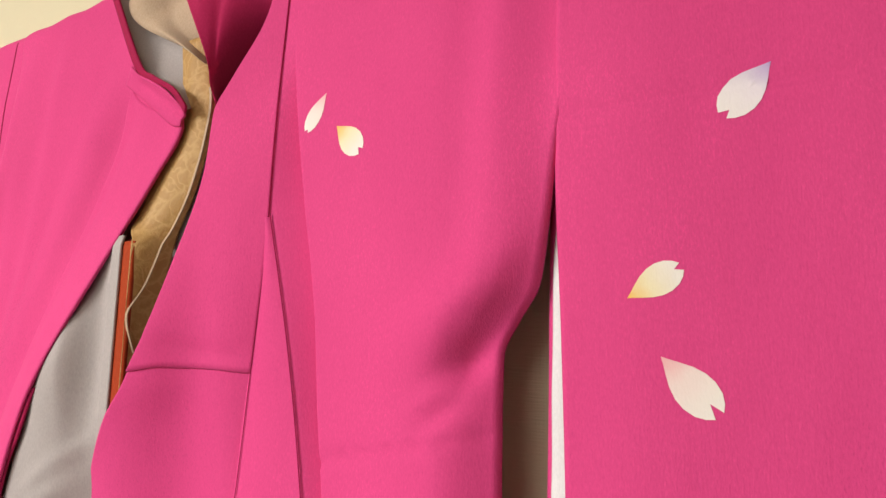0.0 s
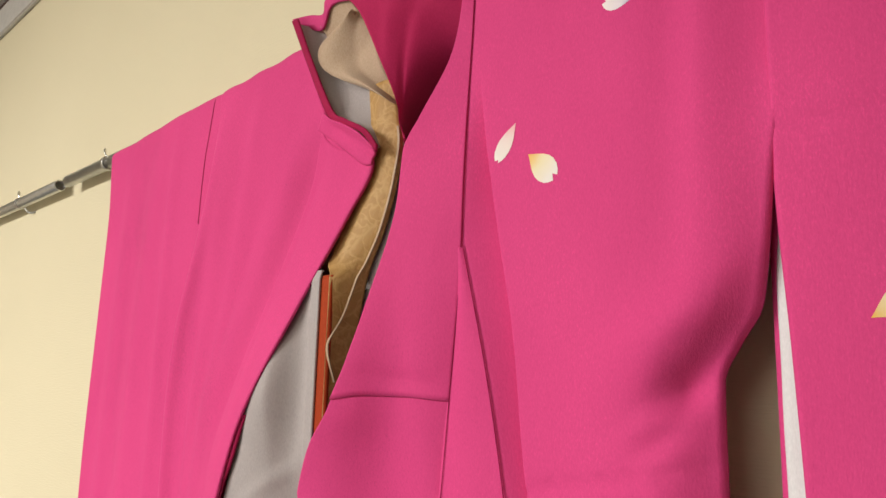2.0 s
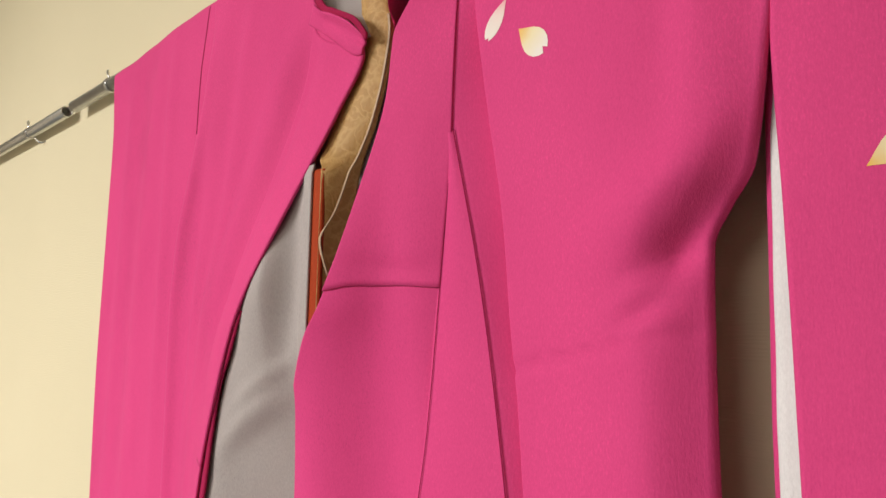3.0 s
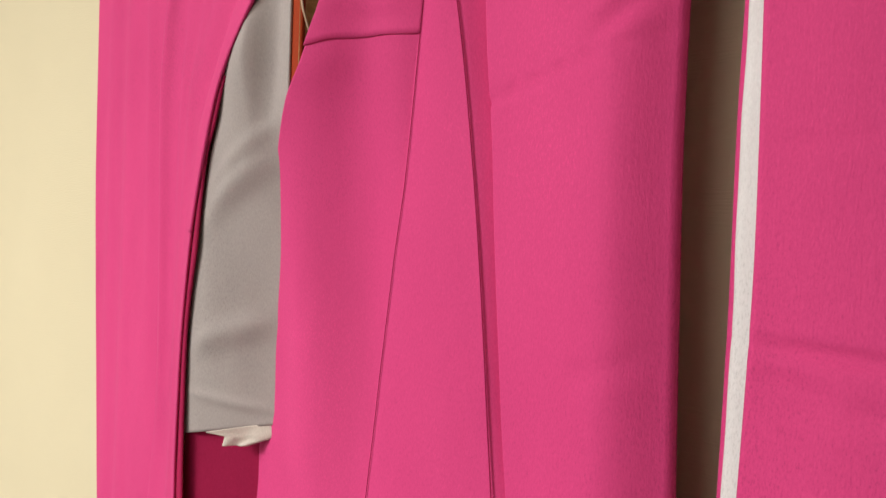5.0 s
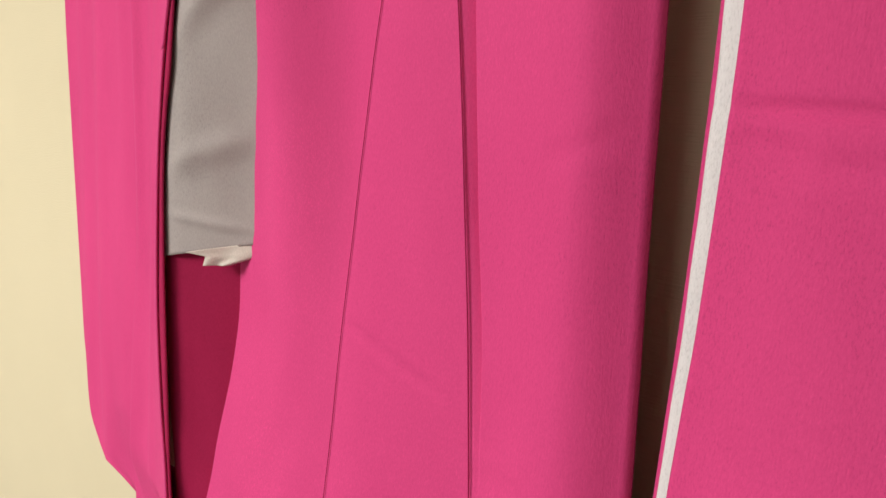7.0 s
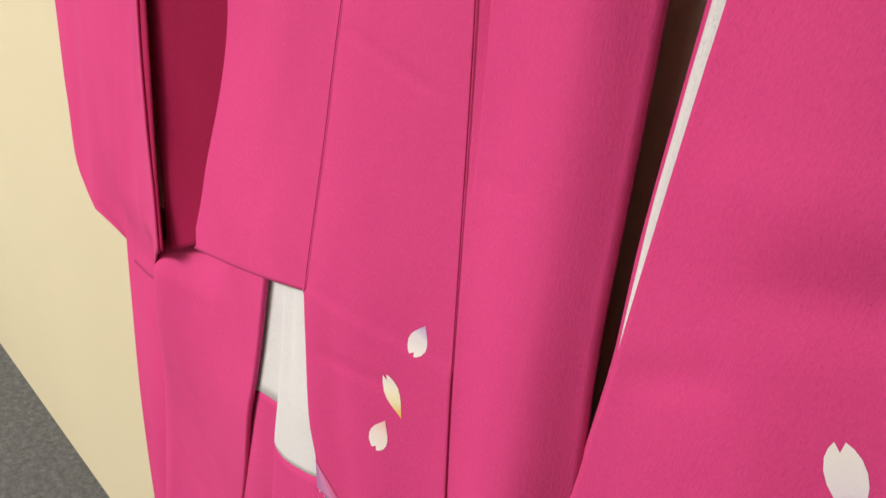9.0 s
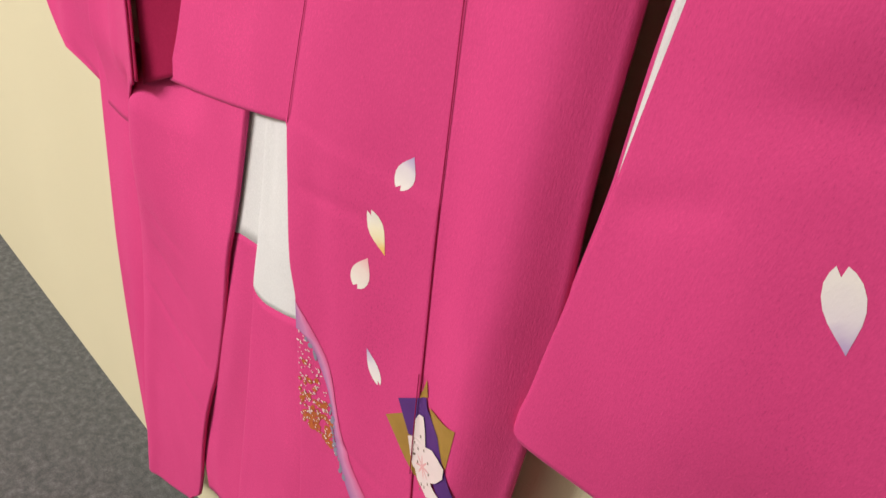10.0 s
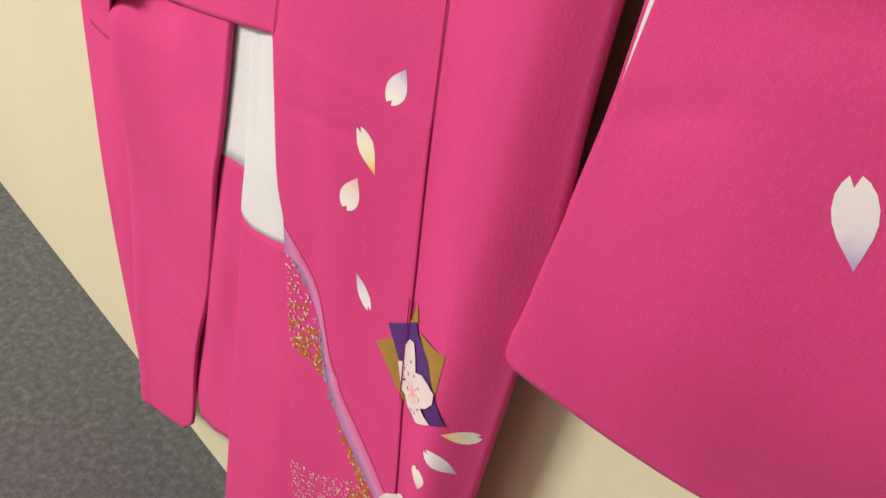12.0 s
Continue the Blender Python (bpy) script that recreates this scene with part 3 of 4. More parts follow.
Sheet(lambda z: LAPEL_L(z) - 0.022, lambda z: COLLAR_R(z) + 0.05, lambda u, x, z: lining_depth(x, z) + 0.001 + 0.010 * step(0.1, 0.4, u), lambda u: 0.813 + 0.050 * u, flat(1.20), (0, 0)).build("lining", M_CRIMSON, kimono, 20, 60, 0.0012, "crimson lower lining, deepened for the recess shade")
tag_sheet = Sheet(curve((-0.3346, 1.1165), (-0.3190, 1.1145), (-0.3198, 1.1057)), curve((-0.2656, 1.1345), (-0.2670, 1.130), (-0.2731, 1.1222), (-0.3004, 1.1075)), lambda u, x, z: -0.0945 + 0.75 * (x + 0.319) - 0.0018 * math.sin(9 * u) + 0.1 * (z - 1.12), lambda u: 1.1057 + 0.002 * u, lambda u: 1.1167 + 0.0178 * u, (0.001, 0.001))
tag_sheet.build("seam_tab", M_CREAM_WHITE, kimono, 16, 14, 0.0015, "loose white seam tab")


# right collar band, sewn together from two lengths
def collar_r_depth(u, x, z):
    y = collar_edge_depth(z) * (1 - u) + (overlap_depth(x, z) + 0.0001) * u
    y -= 0.004 * math.sin(math.pi * u) * step(1.70, 1.45, z)
    q = u - 0.62 + 1.6 * (z - 1.36)
    y += 0.013 * bell(q, 0, 0.28) * step(1.62, 1.40, z) * step(1.05, 1.25, z)
    y += 0.010 * bell(q, 0.6, 0.16) * step(1.46, 1.36, z) * step(1.0, 1.2, z)
    y -= 0.007 * bell(q, -0.45, 0.2) * step(1.40, 1.3, z) * step(0.95, 1.1, z)
    y += crease(x, z, -0.1975, 1.4788, -0.1173, 1.4696, 0.006, 0.0022)
    y += 0.003 * bell(u, 0.55, 0.2) * bell(z, 0.95, 0.04)
    return y


def join_z(u):
    return 1.4567 + 0.0038 * step(0, 0.25, u) - 0.0020 * step(0.6, 1.0, u)


Sheet(COLLAR_R, COLLAR_SEAM, collar_r_depth, join_z, flat(1.806), (0.0022, 0.0008), 0.006).build("collar_band", M_PINK, kimono, 40, 90, 0.003)
Sheet(COLLAR_R, COLLAR_SEAM, lambda u, x, z: collar_r_depth(u, x, z) + 0.0018, lambda u: 0.8355 + 0.041 * u, lambda u: join_z(u) + 0.002, (0.0022, 0.0008), 0.0025).build("collar_band", M_PINK, kimono, 40, 200, 0.003)


# overlap panel below the collar
def okumi_left(z):
    return COLLAR_SEAM(z) - 0.004 if z > 0.8775 else OKUMI_L(z)


def okumi_depth(u, x, z):
    y = overlap_depth(x, z) + 0.0015 * step(0.875, 0.885, z) - 0.0025 * math.sin(math.pi * u)
    y += 0.004 * bell(x, OKUMI_L(z) + 0.035, 0.022) * step(0.92, 0.82, z) * step(0.5, 0.7, z)
    if z > 0.8775:
        y += 0.0003 * bell(x, COLLAR_SEAM(z) + 0.0010, 0.0020)
    y += crease(x, z, -0.1403, 1.0939, -0.0313, 1.0668, 0.0030, 0.0016) + crease(x, z, -0.0437, 0.6007, 0.0250, 0.5871, 0.004, 0.0012)
    y += crease(x, z, -0.1265, 0.8279, -0.0178, 0.8432, 0.006, 0.0012)
    return y


okumi = Sheet(okumi_left, OKUMI_R, okumi_depth, flat(0.05), flat(1.575), (0.0014, 0.0008))
OKUMI = okumi.build("overlap_panel", M_PINK, kimono, 44, 340)


def front_left(z):
    return (OKUMI_R(z) if z < 1.577 else COLLAR_SEAM(z)) - 0.004


def front_r_depth(u, x, z):
    y = front_depth(z) + 0.0012
    seam, ridge = (OKUMI_R(z) if z < 1.577 else COLLAR_SEAM(z)), RIDGE_R(z)
    strip = step(0.98, 1.25, z) * step(1.72, 1.62, z)
    fold = 0.009 + 0.007 * step(1.30, 1.50, z)
    if x < ridge:
        y += fold * min(max((x - seam) / max(ridge - seam, 0.004), 0), 1) * strip
    else:
        y += fold * (1 - step(ridge, ridge + 0.0014, x)) * strip
    y -= 0.002 * step(ridge, ridge + 0.003, x) * strip
    y += 0.0003 * bell(x, seam + 0.0009, 0.0020)
    y -= 0.011 * step(max(ridge, seam + 0.004), max(0.070, seam + 0.05), x) * step(1.72, 1.45, z)
    y += 0.010 * step(0.085, 0.128, x) * step(1.52, 1.64, z)
    right = SIDE_R(z)
    turn = 0.046
    y += 0.021 * step(right - turn, right + 0.010, x) ** 1.5 * step(1.64, 1.49, z)
    y += 0.010 * step(right - 0.050, right, x) * step(1.00, 0.80, z)
    inside = step(right + 0.002, right - 0.022, x)
    y += (0.0125 * dent(x, z, 0.084, 1.474, 0.034, 0.0115, 30) - 0.0080 * dent(x, z, 0.078, 1.512, 0.050, 0.020, 32)) * inside
    y += 0.0042 * dent(x, z, 0.060, 1.441, 0.017, 0.0065, 28) - 0.0020 * dent(x, z, 0.060, 1.456, 0.020, 0.007, 28)
    y += crease(x, z, -0.055, 1.398, 0.100, 1.432, 0.0018, 0.0022) + crease(x, z, -0.042, 1.403, -0.012, 1.412, 0.002, 0.0012)
    y += crease(x, z, 0.040, 1.235, 0.085, 1.252, 0.006, 0.0012) + crease(x, z, 0.000, 1.02, 0.055, 1.03, 0.008, 0.0010)
    y += 0.0020 * bell(x, 0.070, 0.014) * step(1.82, 1.74, z) * step(1.45, 1.62, z)
    y -= 0.0010 * bell(x, 0.035, 0.02) * step(1.82, 1.74, z) * step(1.45, 1.62, z)
    return y


front_r = Sheet(front_left, SIDE_R, front_r_depth, flat(0.05), flat(SHOULDER), (0, 0.004), 0.016)
FRONT_R = front_r.build("front_panel", M_PINK, kimono, 200, 360)
# sewn seams of the collar and of the overlap, their shadow lines as strips
Sheet(lambda z: COLLAR_SEAM(z) - 0.0002, lambda z: COLLAR_SEAM(z) + 0.0003, lambda u, x, z: overlap_depth(x, z) + 0.0001, flat(0.877), flat(1.800), (0, 0)).build("seam", M_SEAM_SHADE, kimono, 3, 160, 0.0004, "sewn seam, its shadow line a deep crimson strip")
Sheet(lambda z: OKUMI_R(z) - 0.0003, lambda z: OKUMI_R(z) + 0.0005, lambda u, x, z: overlap_depth(OKUMI_R(z), z) + 0.0002, flat(0.05), flat(1.577), (0, 0)).build("seam", M_SEAM_SHADE, kimono, 3, 200, 0.0004, "sewn seam, its shadow line a deep crimson strip")
# the side of the body, turning back to the wall
Sheet(lambda z: SIDE_R(z) - 0.030, lambda z: SIDE_R(z) - 0.0015, lambda u, x, z: front_r.depth(1, SIDE_R(z), z) * u - 0.012 * (1 - u) + 0.004 * u, flat(0.05), flat(1.60), (0, 0)).build("side_panel", M_PINK, kimono, 10, 120)


# right sleeve: outer layer, white lining edge and the layer behind
def sleeve_r_depth(u, x, z):
    y = -0.048 - 0.022 * step(1.45, 0.85, z)
    y -= 0.005 * bell(x, 0.20 + 0.03 * math.sin(3 * z), 0.045) * step(1.78, 1.6, z)
    y += crease(x, z, 0.1396, 1.2696, 0.2925, 1.2663, 0.0035, 0.0036) + crease(x, z, 0.1446, 1.2551, 0.1791, 1.2494, 0.004, 0.0016) + crease(x, z, 0.1545, 1.2425, 0.3119, 1.2499, 0.006, 0.0016)
    y += crease(x, z, 0.1278, 1.6200, 0.3051, 1.6298, 0.0025, 0.0010) + crease(x, z, 0.1350, 1.3682, 0.2990, 1.3727, 0.003, 0.0009)
    y += crease(x, z, 0.1783, 1.0213, 0.4000, 1.0700, 0.020, 0.006) - crease(x, z, 0.1478, 1.0662, 0.3700, 1.1076, 0.020, 0.003) + crease(x, z, 0.1393, 0.9422, 0.1983, 0.9770, 0.012, 0.002)
    y += 0.155 * (x - 0.13) * step(1.10, 1.40, z) + 0.020 * step(0.22, 0.52, x) * step(1.40, 1.10, z)
    y += 0.40 * max(x - 0.2, 0) ** 2 * step(1.30, 1.05, z)
    y += (0.024 + 0.028 * step(0.18, 0.42, x)) * step(0.92, 0.715, z) ** 1.6 * step(0.12, 0.24, x)
    return y


sleeve_r = Sheet(lambda z: SLEEVE_R(z) - 0.0012, flat(0.515), sleeve_r_depth, lambda u: 0.7425 - 0.043 * u, flat(SHOULDER), (0.0018, 0.006), 0.016)
SLEEVE = sleeve_r.build("sleeve", M_PINK, kimono, 80, 340, 0.0025)
Sheet(lambda z: SLEEVE_BACK(z) + 0.0036 + 0.003 * step(1.53, 1.58, z), lambda z: SLEEVE_R(z) + 0.012, lambda u, x, z: sleeve_r_depth(0, 0.135, z) + 0.0085 - 0.0008 * math.sin(70 * z) * math.sin(23 * z), flat(0.885), flat(1.590), (0.0015, 0)).build("sleeve_lining", M_WHITE, kimono, 8, 160, 0.001, "white lining along the sleeve opening")
Sheet(SLEEVE_BACK, lambda z: SLEEVE_R(z) + 0.03, lambda u, x, z: sleeve_r_depth(0, 0.135, z) + 0.0115, flat(0.76), flat(1.61), (0.0015, 0)).build("sleeve_back", M_PINK, kimono, 8, 90, 0.001)

# back of the body, close to the wall
Sheet(flat(-0.50), flat(0.06), lambda u, x, z: -0.014, flat(0.30), flat(1.40), (0, 0), 0.01).build("back_panel", M_PINK, kimono, 12, 20)

# lower panels under the left sleeve
SKIRT_TOP = curve((0.800, 0.0), (0.820, 0.45), (0.845, 0.56), (0.870, 0.72), (0.880, 0.8), (0.885, 1.0))
SKIRT_HEM = curve((0.127, 0.0), (0.106, 0.22), (0.120, 0.65), (0.1444, 1.0))
Sheet(SKIRT_L, SKIRT_R, skirt_depth, SKIRT_HEM, SKIRT_TOP, (0.004, 0.003)).build("skirt_panel", M_PINK, kimono, 110, 140, 0.002)

UNDER_L = curve((-0.26, 0.90), (-0.28, 0.60), (-0.33, 0.40), (-0.345, 0.301), (-0.3316, 0.2523), (-0.3234, 0.2164))
W1_EDGE = curve((0.724, -1.0), (0.724, -0.255), (0.7225, -0.248), (0.718, -0.240), (0.720, -0.229), (0.725, -0.215), (0.73, 0.0))


def white_under(u):
    x = UNDER_L(0.71) * (1 - u) - 0.15 * u
    return W1_EDGE(x)


def under_depth(u, x, z):
    return -0.058 - 0.019 * step(0.35, 0.65, z) - 0.002 * step(0, 0.5, u) - 0.003 * bell(x, UNDER_L(z) + 0.05, 0.02)


Sheet(UNDER_L, flat(-0.15), under_depth, lambda u: 0.2164 + 0.07 * u, white_under, (0.004, 0)).build("under_panel", M_PINK, kimono, 30, 60, 0.001)
Sheet(UNDER_L, flat(-0.15), lambda u, x, z: under_depth(u, x, z) - 0.0002, lambda u: white_under(u) + 0.0003, flat(0.90), (0.004, 0)).build("under_lining", M_WHITE, kimono, 30, 14, 0.0006, "white silk of the under panel")
INNER_L = curve((-0.190, 0.90), (-0.1917, 0.835), (-0.1953, 0.737), (-0.2003, 0.677), (-0.2013, 0.593), (-0.2095, 0.43), (-0.218, 0.278), (-0.2244, 0.154), (-0.228, 0.05))


def inner_depth(u, x, z):
    return -0.079 - 0.004 * math.sin(math.pi * u) + 0.006 * step(0.5, 1, u)


def white_edge(u):
    return 0.669 + 0.009 * (1 - step(0, 0.10, u)) + 0.040 * max(u - 0.22, 0)


Sheet(INNER_L, lambda z: OKUMI_L(z) + 0.03, inner_depth, flat(0.05), white_edge, (0.006, 0)).build("inner_panel", M_PINK, kimono, 24, 60, 0.002)
Sheet(INNER_L, lambda z: OKUMI_L(z) + 0.03, lambda u, x, z: inner_depth(u, x, z) - 0.0002 - 0.002 * bell(z, 0.75, 0.02) * u + 0.0022 * bell(u, 0.22, 0.10) * step(0.70, 0.80, z), lambda u: white_edge(u) + 0.0004, flat(0.91), (0.006, 0)).build("inner_lining", M_WHITE, kimono, 24, 40, 0.0006, "white silk of the inner panel")


# standing neck of the collar
def ruled(name, a, b, material, label="", n=24, m=12, thick=0.002, sag=0.0, ripple=None):
    """A cloth strip between two edges given by a few points each."""
    def along(p, t):
        p = np.array(p, float)
        s = t * (len(p) - 1)
        i = min(int(s), len(p) - 2)
        w = s - i
        p0, p1, p2, p3 = p[max(i - 1, 0)], p[i], p[i + 1], p[min(i + 2, len(p) - 1)]
        return 0.5 * (2 * p1 + (p2 - p0) * w + (2 * p0 - 5 * p1 + 4 * p2 - p3) * w**2 + (3 * p1 - p0 - 3 * p2 + p3) * w**3)
    verts, faces = [], []
    for i in range(n):
        for j in range(m):
            v = j / (m - 1)
            q = along(a, i / (n - 1)) * (1 - v) + along(b, i / (n - 1)) * v
            q[1] += sag * math.sin(math.pi * v)
            if ripple:
                dy, dz = ripple(i / (n - 1), v)
                q[1] += dy
                q[2] += dz
            verts.append(q)
    k = len(verts)
    back = [(x, y + thick, z) for x, y, z in verts]
    for i in range(n - 1):
        for j in range(m - 1):
            q = i * m + j
            faces += [(q, q + 1, q + m + 1, q + m), (k + q, k + q + m, k + q + m + 1, k + q + 1)]
    ring = list(range(m)) + [i * m + m - 1 for i in range(1, n)] + [(n - 1) * m + j for j in range(m - 2, -1, -1)] + [i * m for i in range(n - 2, 0, -1)]
    faces += [(p, k + p, k + q, q) for p, q in zip(ring, ring[1:] + ring[:1])]
    return mesh_object(name, list(map(tuple, verts)) + back, faces, material, kimono, label)


# right side of the neck: the collar's inner face turned to the left
def flap_folds(t, v):
    dy = 0.007 * step(0.50, 1.0, v) * step(0.0, 0.25, t) - 0.003 * math.sin(math.pi * v)
    dy += 0.0022 * bell(v - 0.75 + 0.9 * t, 0, 0.07) * step(0.02, 0.15, t) * step(0.8, 0.5, t) - 0.0022 * bell(v - 0.60 + 1.1 * t, 0, 0.09) * step(0.5, 0.3, t)
    return dy, 0.012 * math.sin(math.pi * v ** 1.2) * (1 - t) ** 4


# the shade of this turned face is put into its colour
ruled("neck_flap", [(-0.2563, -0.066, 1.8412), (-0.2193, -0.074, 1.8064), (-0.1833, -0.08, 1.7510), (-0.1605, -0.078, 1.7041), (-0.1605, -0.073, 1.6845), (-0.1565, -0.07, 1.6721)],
      [(-0.0988, -0.058, 1.8029), (-0.1192, -0.046, 1.7823), (-0.1336, -0.043, 1.7578), (-0.1551, -0.043, 1.7189), (-0.1686, -0.046, 1.6829), (-0.1709, -0.05, 1.6676)], M_DEEP, "inner face of the collar, its shade put into the deep pink", 50, 40, 0.002, 0, flap_folds)
# left side: outer rim and pale inner face
ruled("neck_rim", [(-0.3334, -0.071, 1.8375), (-0.3016, -0.073, 1.7843), (-0.2586, -0.076, 1.7165), (-0.2338, -0.079, 1.7004), (-0.2039, -0.079, 1.6853), (-0.1869, -0.075, 1.6648)],
      [(-0.3206, -0.073, 1.8357), (-0.2907, -0.075, 1.7835), (-0.2486, -0.078, 1.7187), (-0.2249, -0.081, 1.7026), (-0.1960, -0.081, 1.6864), (-0.1839, -0.077, 1.6700)], M_CRIMSON, "deep pink folded collar edge", 40, 5, 0.002)
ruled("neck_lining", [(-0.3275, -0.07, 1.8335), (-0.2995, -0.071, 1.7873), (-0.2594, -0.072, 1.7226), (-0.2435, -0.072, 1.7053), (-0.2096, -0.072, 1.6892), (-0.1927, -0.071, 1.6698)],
      [(-0.3070, -0.048, 1.8314), (-0.2894, -0.046, 1.8062), (-0.2502, -0.048, 1.7620), (-0.2235, -0.05, 1.7389), (-0.2078, -0.055, 1.7125), (-0.1973, -0.062, 1.6840)], M_WHITE_SHADED, "white inner face of the collar, shade put into its grey", 30, 14, 0.0015, 0.006)
# the lapel rolls over below the rim
ruled("collar_roll", [(-0.261, -0.078, 1.7180), (-0.247, -0.080, 1.7075), (-0.228, -0.082, 1.6985), (-0.206, -0.081, 1.6855), (-0.190, -0.077, 1.6700)],
      [(-0.275, -0.0730, 1.7050), (-0.250, -0.0735, 1.6890), (-0.228, -0.0730, 1.6730), (-0.207, -0.0720, 1.6580), (-0.196, -0.0716, 1.6560)], M_PINK, "", 30, 12, 0.002, 0, lambda t, v: (0.004 * bell(v, 0.35, 0.25) * step(0.1, 0.4, t), 0))
# cream inner collar: a rolled face with a curled free edge
ruled("inner_collar", [(-0.2407, -0.062, 1.8191), (-0.2620, -0.064, 1.8109), (-0.2872, -0.066, 1.7985), (-0.2865, -0.068, 1.7803), (-0.2630, -0.07, 1.7582), (-0.2044, -0.073, 1.7272), (-0.1645, -0.075, 1.7020)],
      [(-0.2443, -0.052, 1.8239), (-0.2317, -0.052, 1.8059), (-0.2220, -0.052, 1.7857), (-0.2142, -0.052, 1.7685), (-0.2054, -0.052, 1.7513), (-0.1925, -0.052, 1.7310), (-0.1806, -0.052, 1.7117)], M_CREAM, "cream folded inner collar, browned for neck shade", 50, 20, 0.003, 0, lambda t, v: (-0.007 * math.sin(math.pi * min(1.6 * v, 1)) + 0.004 * bell(t + 0.5 * v, 0.75, 0.12), 0))
# back of the neck
ruled("neck_back", [(-0.3353, -0.069, 1.8415), (-0.3180, -0.06, 1.8435), (-0.2982, -0.058, 1.8387), (-0.2929, -0.06, 1.8508), (-0.2750, -0.062, 1.8500), (-0.2543, -0.064, 1.8412)],
      [(-0.3334, -0.066, 1.8314), (-0.3203, -0.057, 1.8294), (-0.3014, -0.055, 1.8245), (-0.2891, -0.057, 1.8418), (-0.2751, -0.059, 1.8429), (-0.2553, -0.061, 1.8371)], M_PINK, "", 40, 6, 0.002)
ruled("neck_back_lining", [(-0.3034, -0.056, 1.8265), (-0.2959, -0.057, 1.8477), (-0.2809, -0.058, 1.8499), (-0.2571, -0.06, 1.8421)],
      [(-0.2994, -0.05, 1.8113), (-0.2796, -0.05, 1.8074), (-0.2665, -0.05, 1.8116), (-0.2474, -0.05, 1.8188)], M_CREAM, "", 24, 10, 0.002, 0.004)

# ---- dyed petals and bands ----
petal((-0.0507, 1.6642), (-0.0680, 1.6357), 0.0140, front_r, D_PINK, FRONT_R, 0.08, label="small pink-white petal")
petal((-0.0377, 1.6362), (-0.0128, 1.6136), 0.0195, front_r, D_YELLOW, FRONT_R, label="yellow-tipped ivory petal")
petal((0.0466, 1.7317), (0.0211, 1.7374), 0.0165, front_r, D_LILAC, FRONT_R, label="small ivory petal")
petal((0.2448, 1.6375), (0.2196, 1.6089), 0.0205, sleeve_r, D_LILAC, SLEEVE, label="lilac-tipped white petal")
petal((0.1699, 1.5099), (0.1987, 1.5275), 0.0175, sleeve_r, D_YELLOW, SLEEVE, label="yellow-tipped ivory petal")
petal((0.1868, 1.4788), (0.2155, 1.4482), 0.0215, sleeve_r, D_PINK, SLEEVE, 0.2, label="pink-tipped ivory petal")
petal((0.2725, 0.9325), (0.2520, 0.9735), 0.0185, sleeve_r, D_LILAC, SLEEVE, label="large lilac-tipped white petal")
petal((-0.0117, 0.9040), (-0.0190, 0.8755), 0.0170, okumi, D_LILAC, OKUMI, label="lilac-tipped white petal")
petal((-0.0187, 0.8188), (-0.0405, 0.8490), 0.0150, okumi, D_YELLOW, OKUMI, label="slim yellow-tipped ivory petal")
petal((-0.0335, 0.8090), (-0.0410, 0.7765), 0.0185, okumi, D_PINK, OKUMI, label="rounded pale pink petal")
petal((-0.0197, 0.7278), (-0.0002, 0.6990), 0.0120, okumi, D_LILAC, OKUMI, label="slim lilac-tipped petal")
petal((0.1005, 0.6485), (0.1262, 0.6570), 0.0145, front_r, D_YELLOW, FRONT_R, bend=-0.002, label="yellow-tipped ivory petal")
petal((0.1190, 0.6055), (0.0910, 0.6205), 0.0175, front_r, D_LILAC, FRONT_R, label="lilac-tipped white petal")
petal((0.0935, 0.5650), (0.0865, 0.5890), 0.0180, front_r, D_PINK, FRONT_R, label="small blunt petal")

# winding lilac band on the overlap
BAND = curve((-0.1092, 0.7250), (-0.0926, 0.7123), (-0.0750, 0.6951), (-0.0615, 0.6797), (-0.0525, 0.6632), (-0.0449, 0.6416), (-0.0327, 0.6123), (-0.0157, 0.5853), (0.0060, 0.5616), (0.0315, 0.5378), (0.0600, 0.5080))
BAND_IN = curve((-0.1042, 0.7000), (-0.0890, 0.6928), (-0.0760, 0.6786), (-0.0657, 0.6636), (-0.0569, 0.6496), (-0.0479, 0.6285), (-0.0394, 0.5985), (-0.0255, 0.5684), (-0.0104, 0.5439), (0.0101, 0.5233), (0.0291, 0.5086), (0.0461, 0.4915))


def marks(name, pieces, sheet, material, parent, label="", lift=0.0006, kind=""):
    """Many small dyed marks on a sheet, one mesh: (x, z, half width, half height, turn, corners)."""
    verts, faces = [], []
    for x, z, rx, rz, turn, n in pieces:
        k = len(verts)
        for i in range(n):
            a = 2 * math.pi * i / n
            dx, dz = rx * math.cos(a), rz * math.sin(a)
            px, pz = x + dx * math.cos(turn) - dz * math.sin(turn), z + dx * math.sin(turn) + dz * math.cos(turn)
            verts.append((px, sheet.y(px, pz) - lift, pz))
        faces.append(tuple(range(k, k + n)))
    ob = mesh_object(name, verts, faces, material, parent, label)
    return tagged(ob, kind=kind) if kind else ob


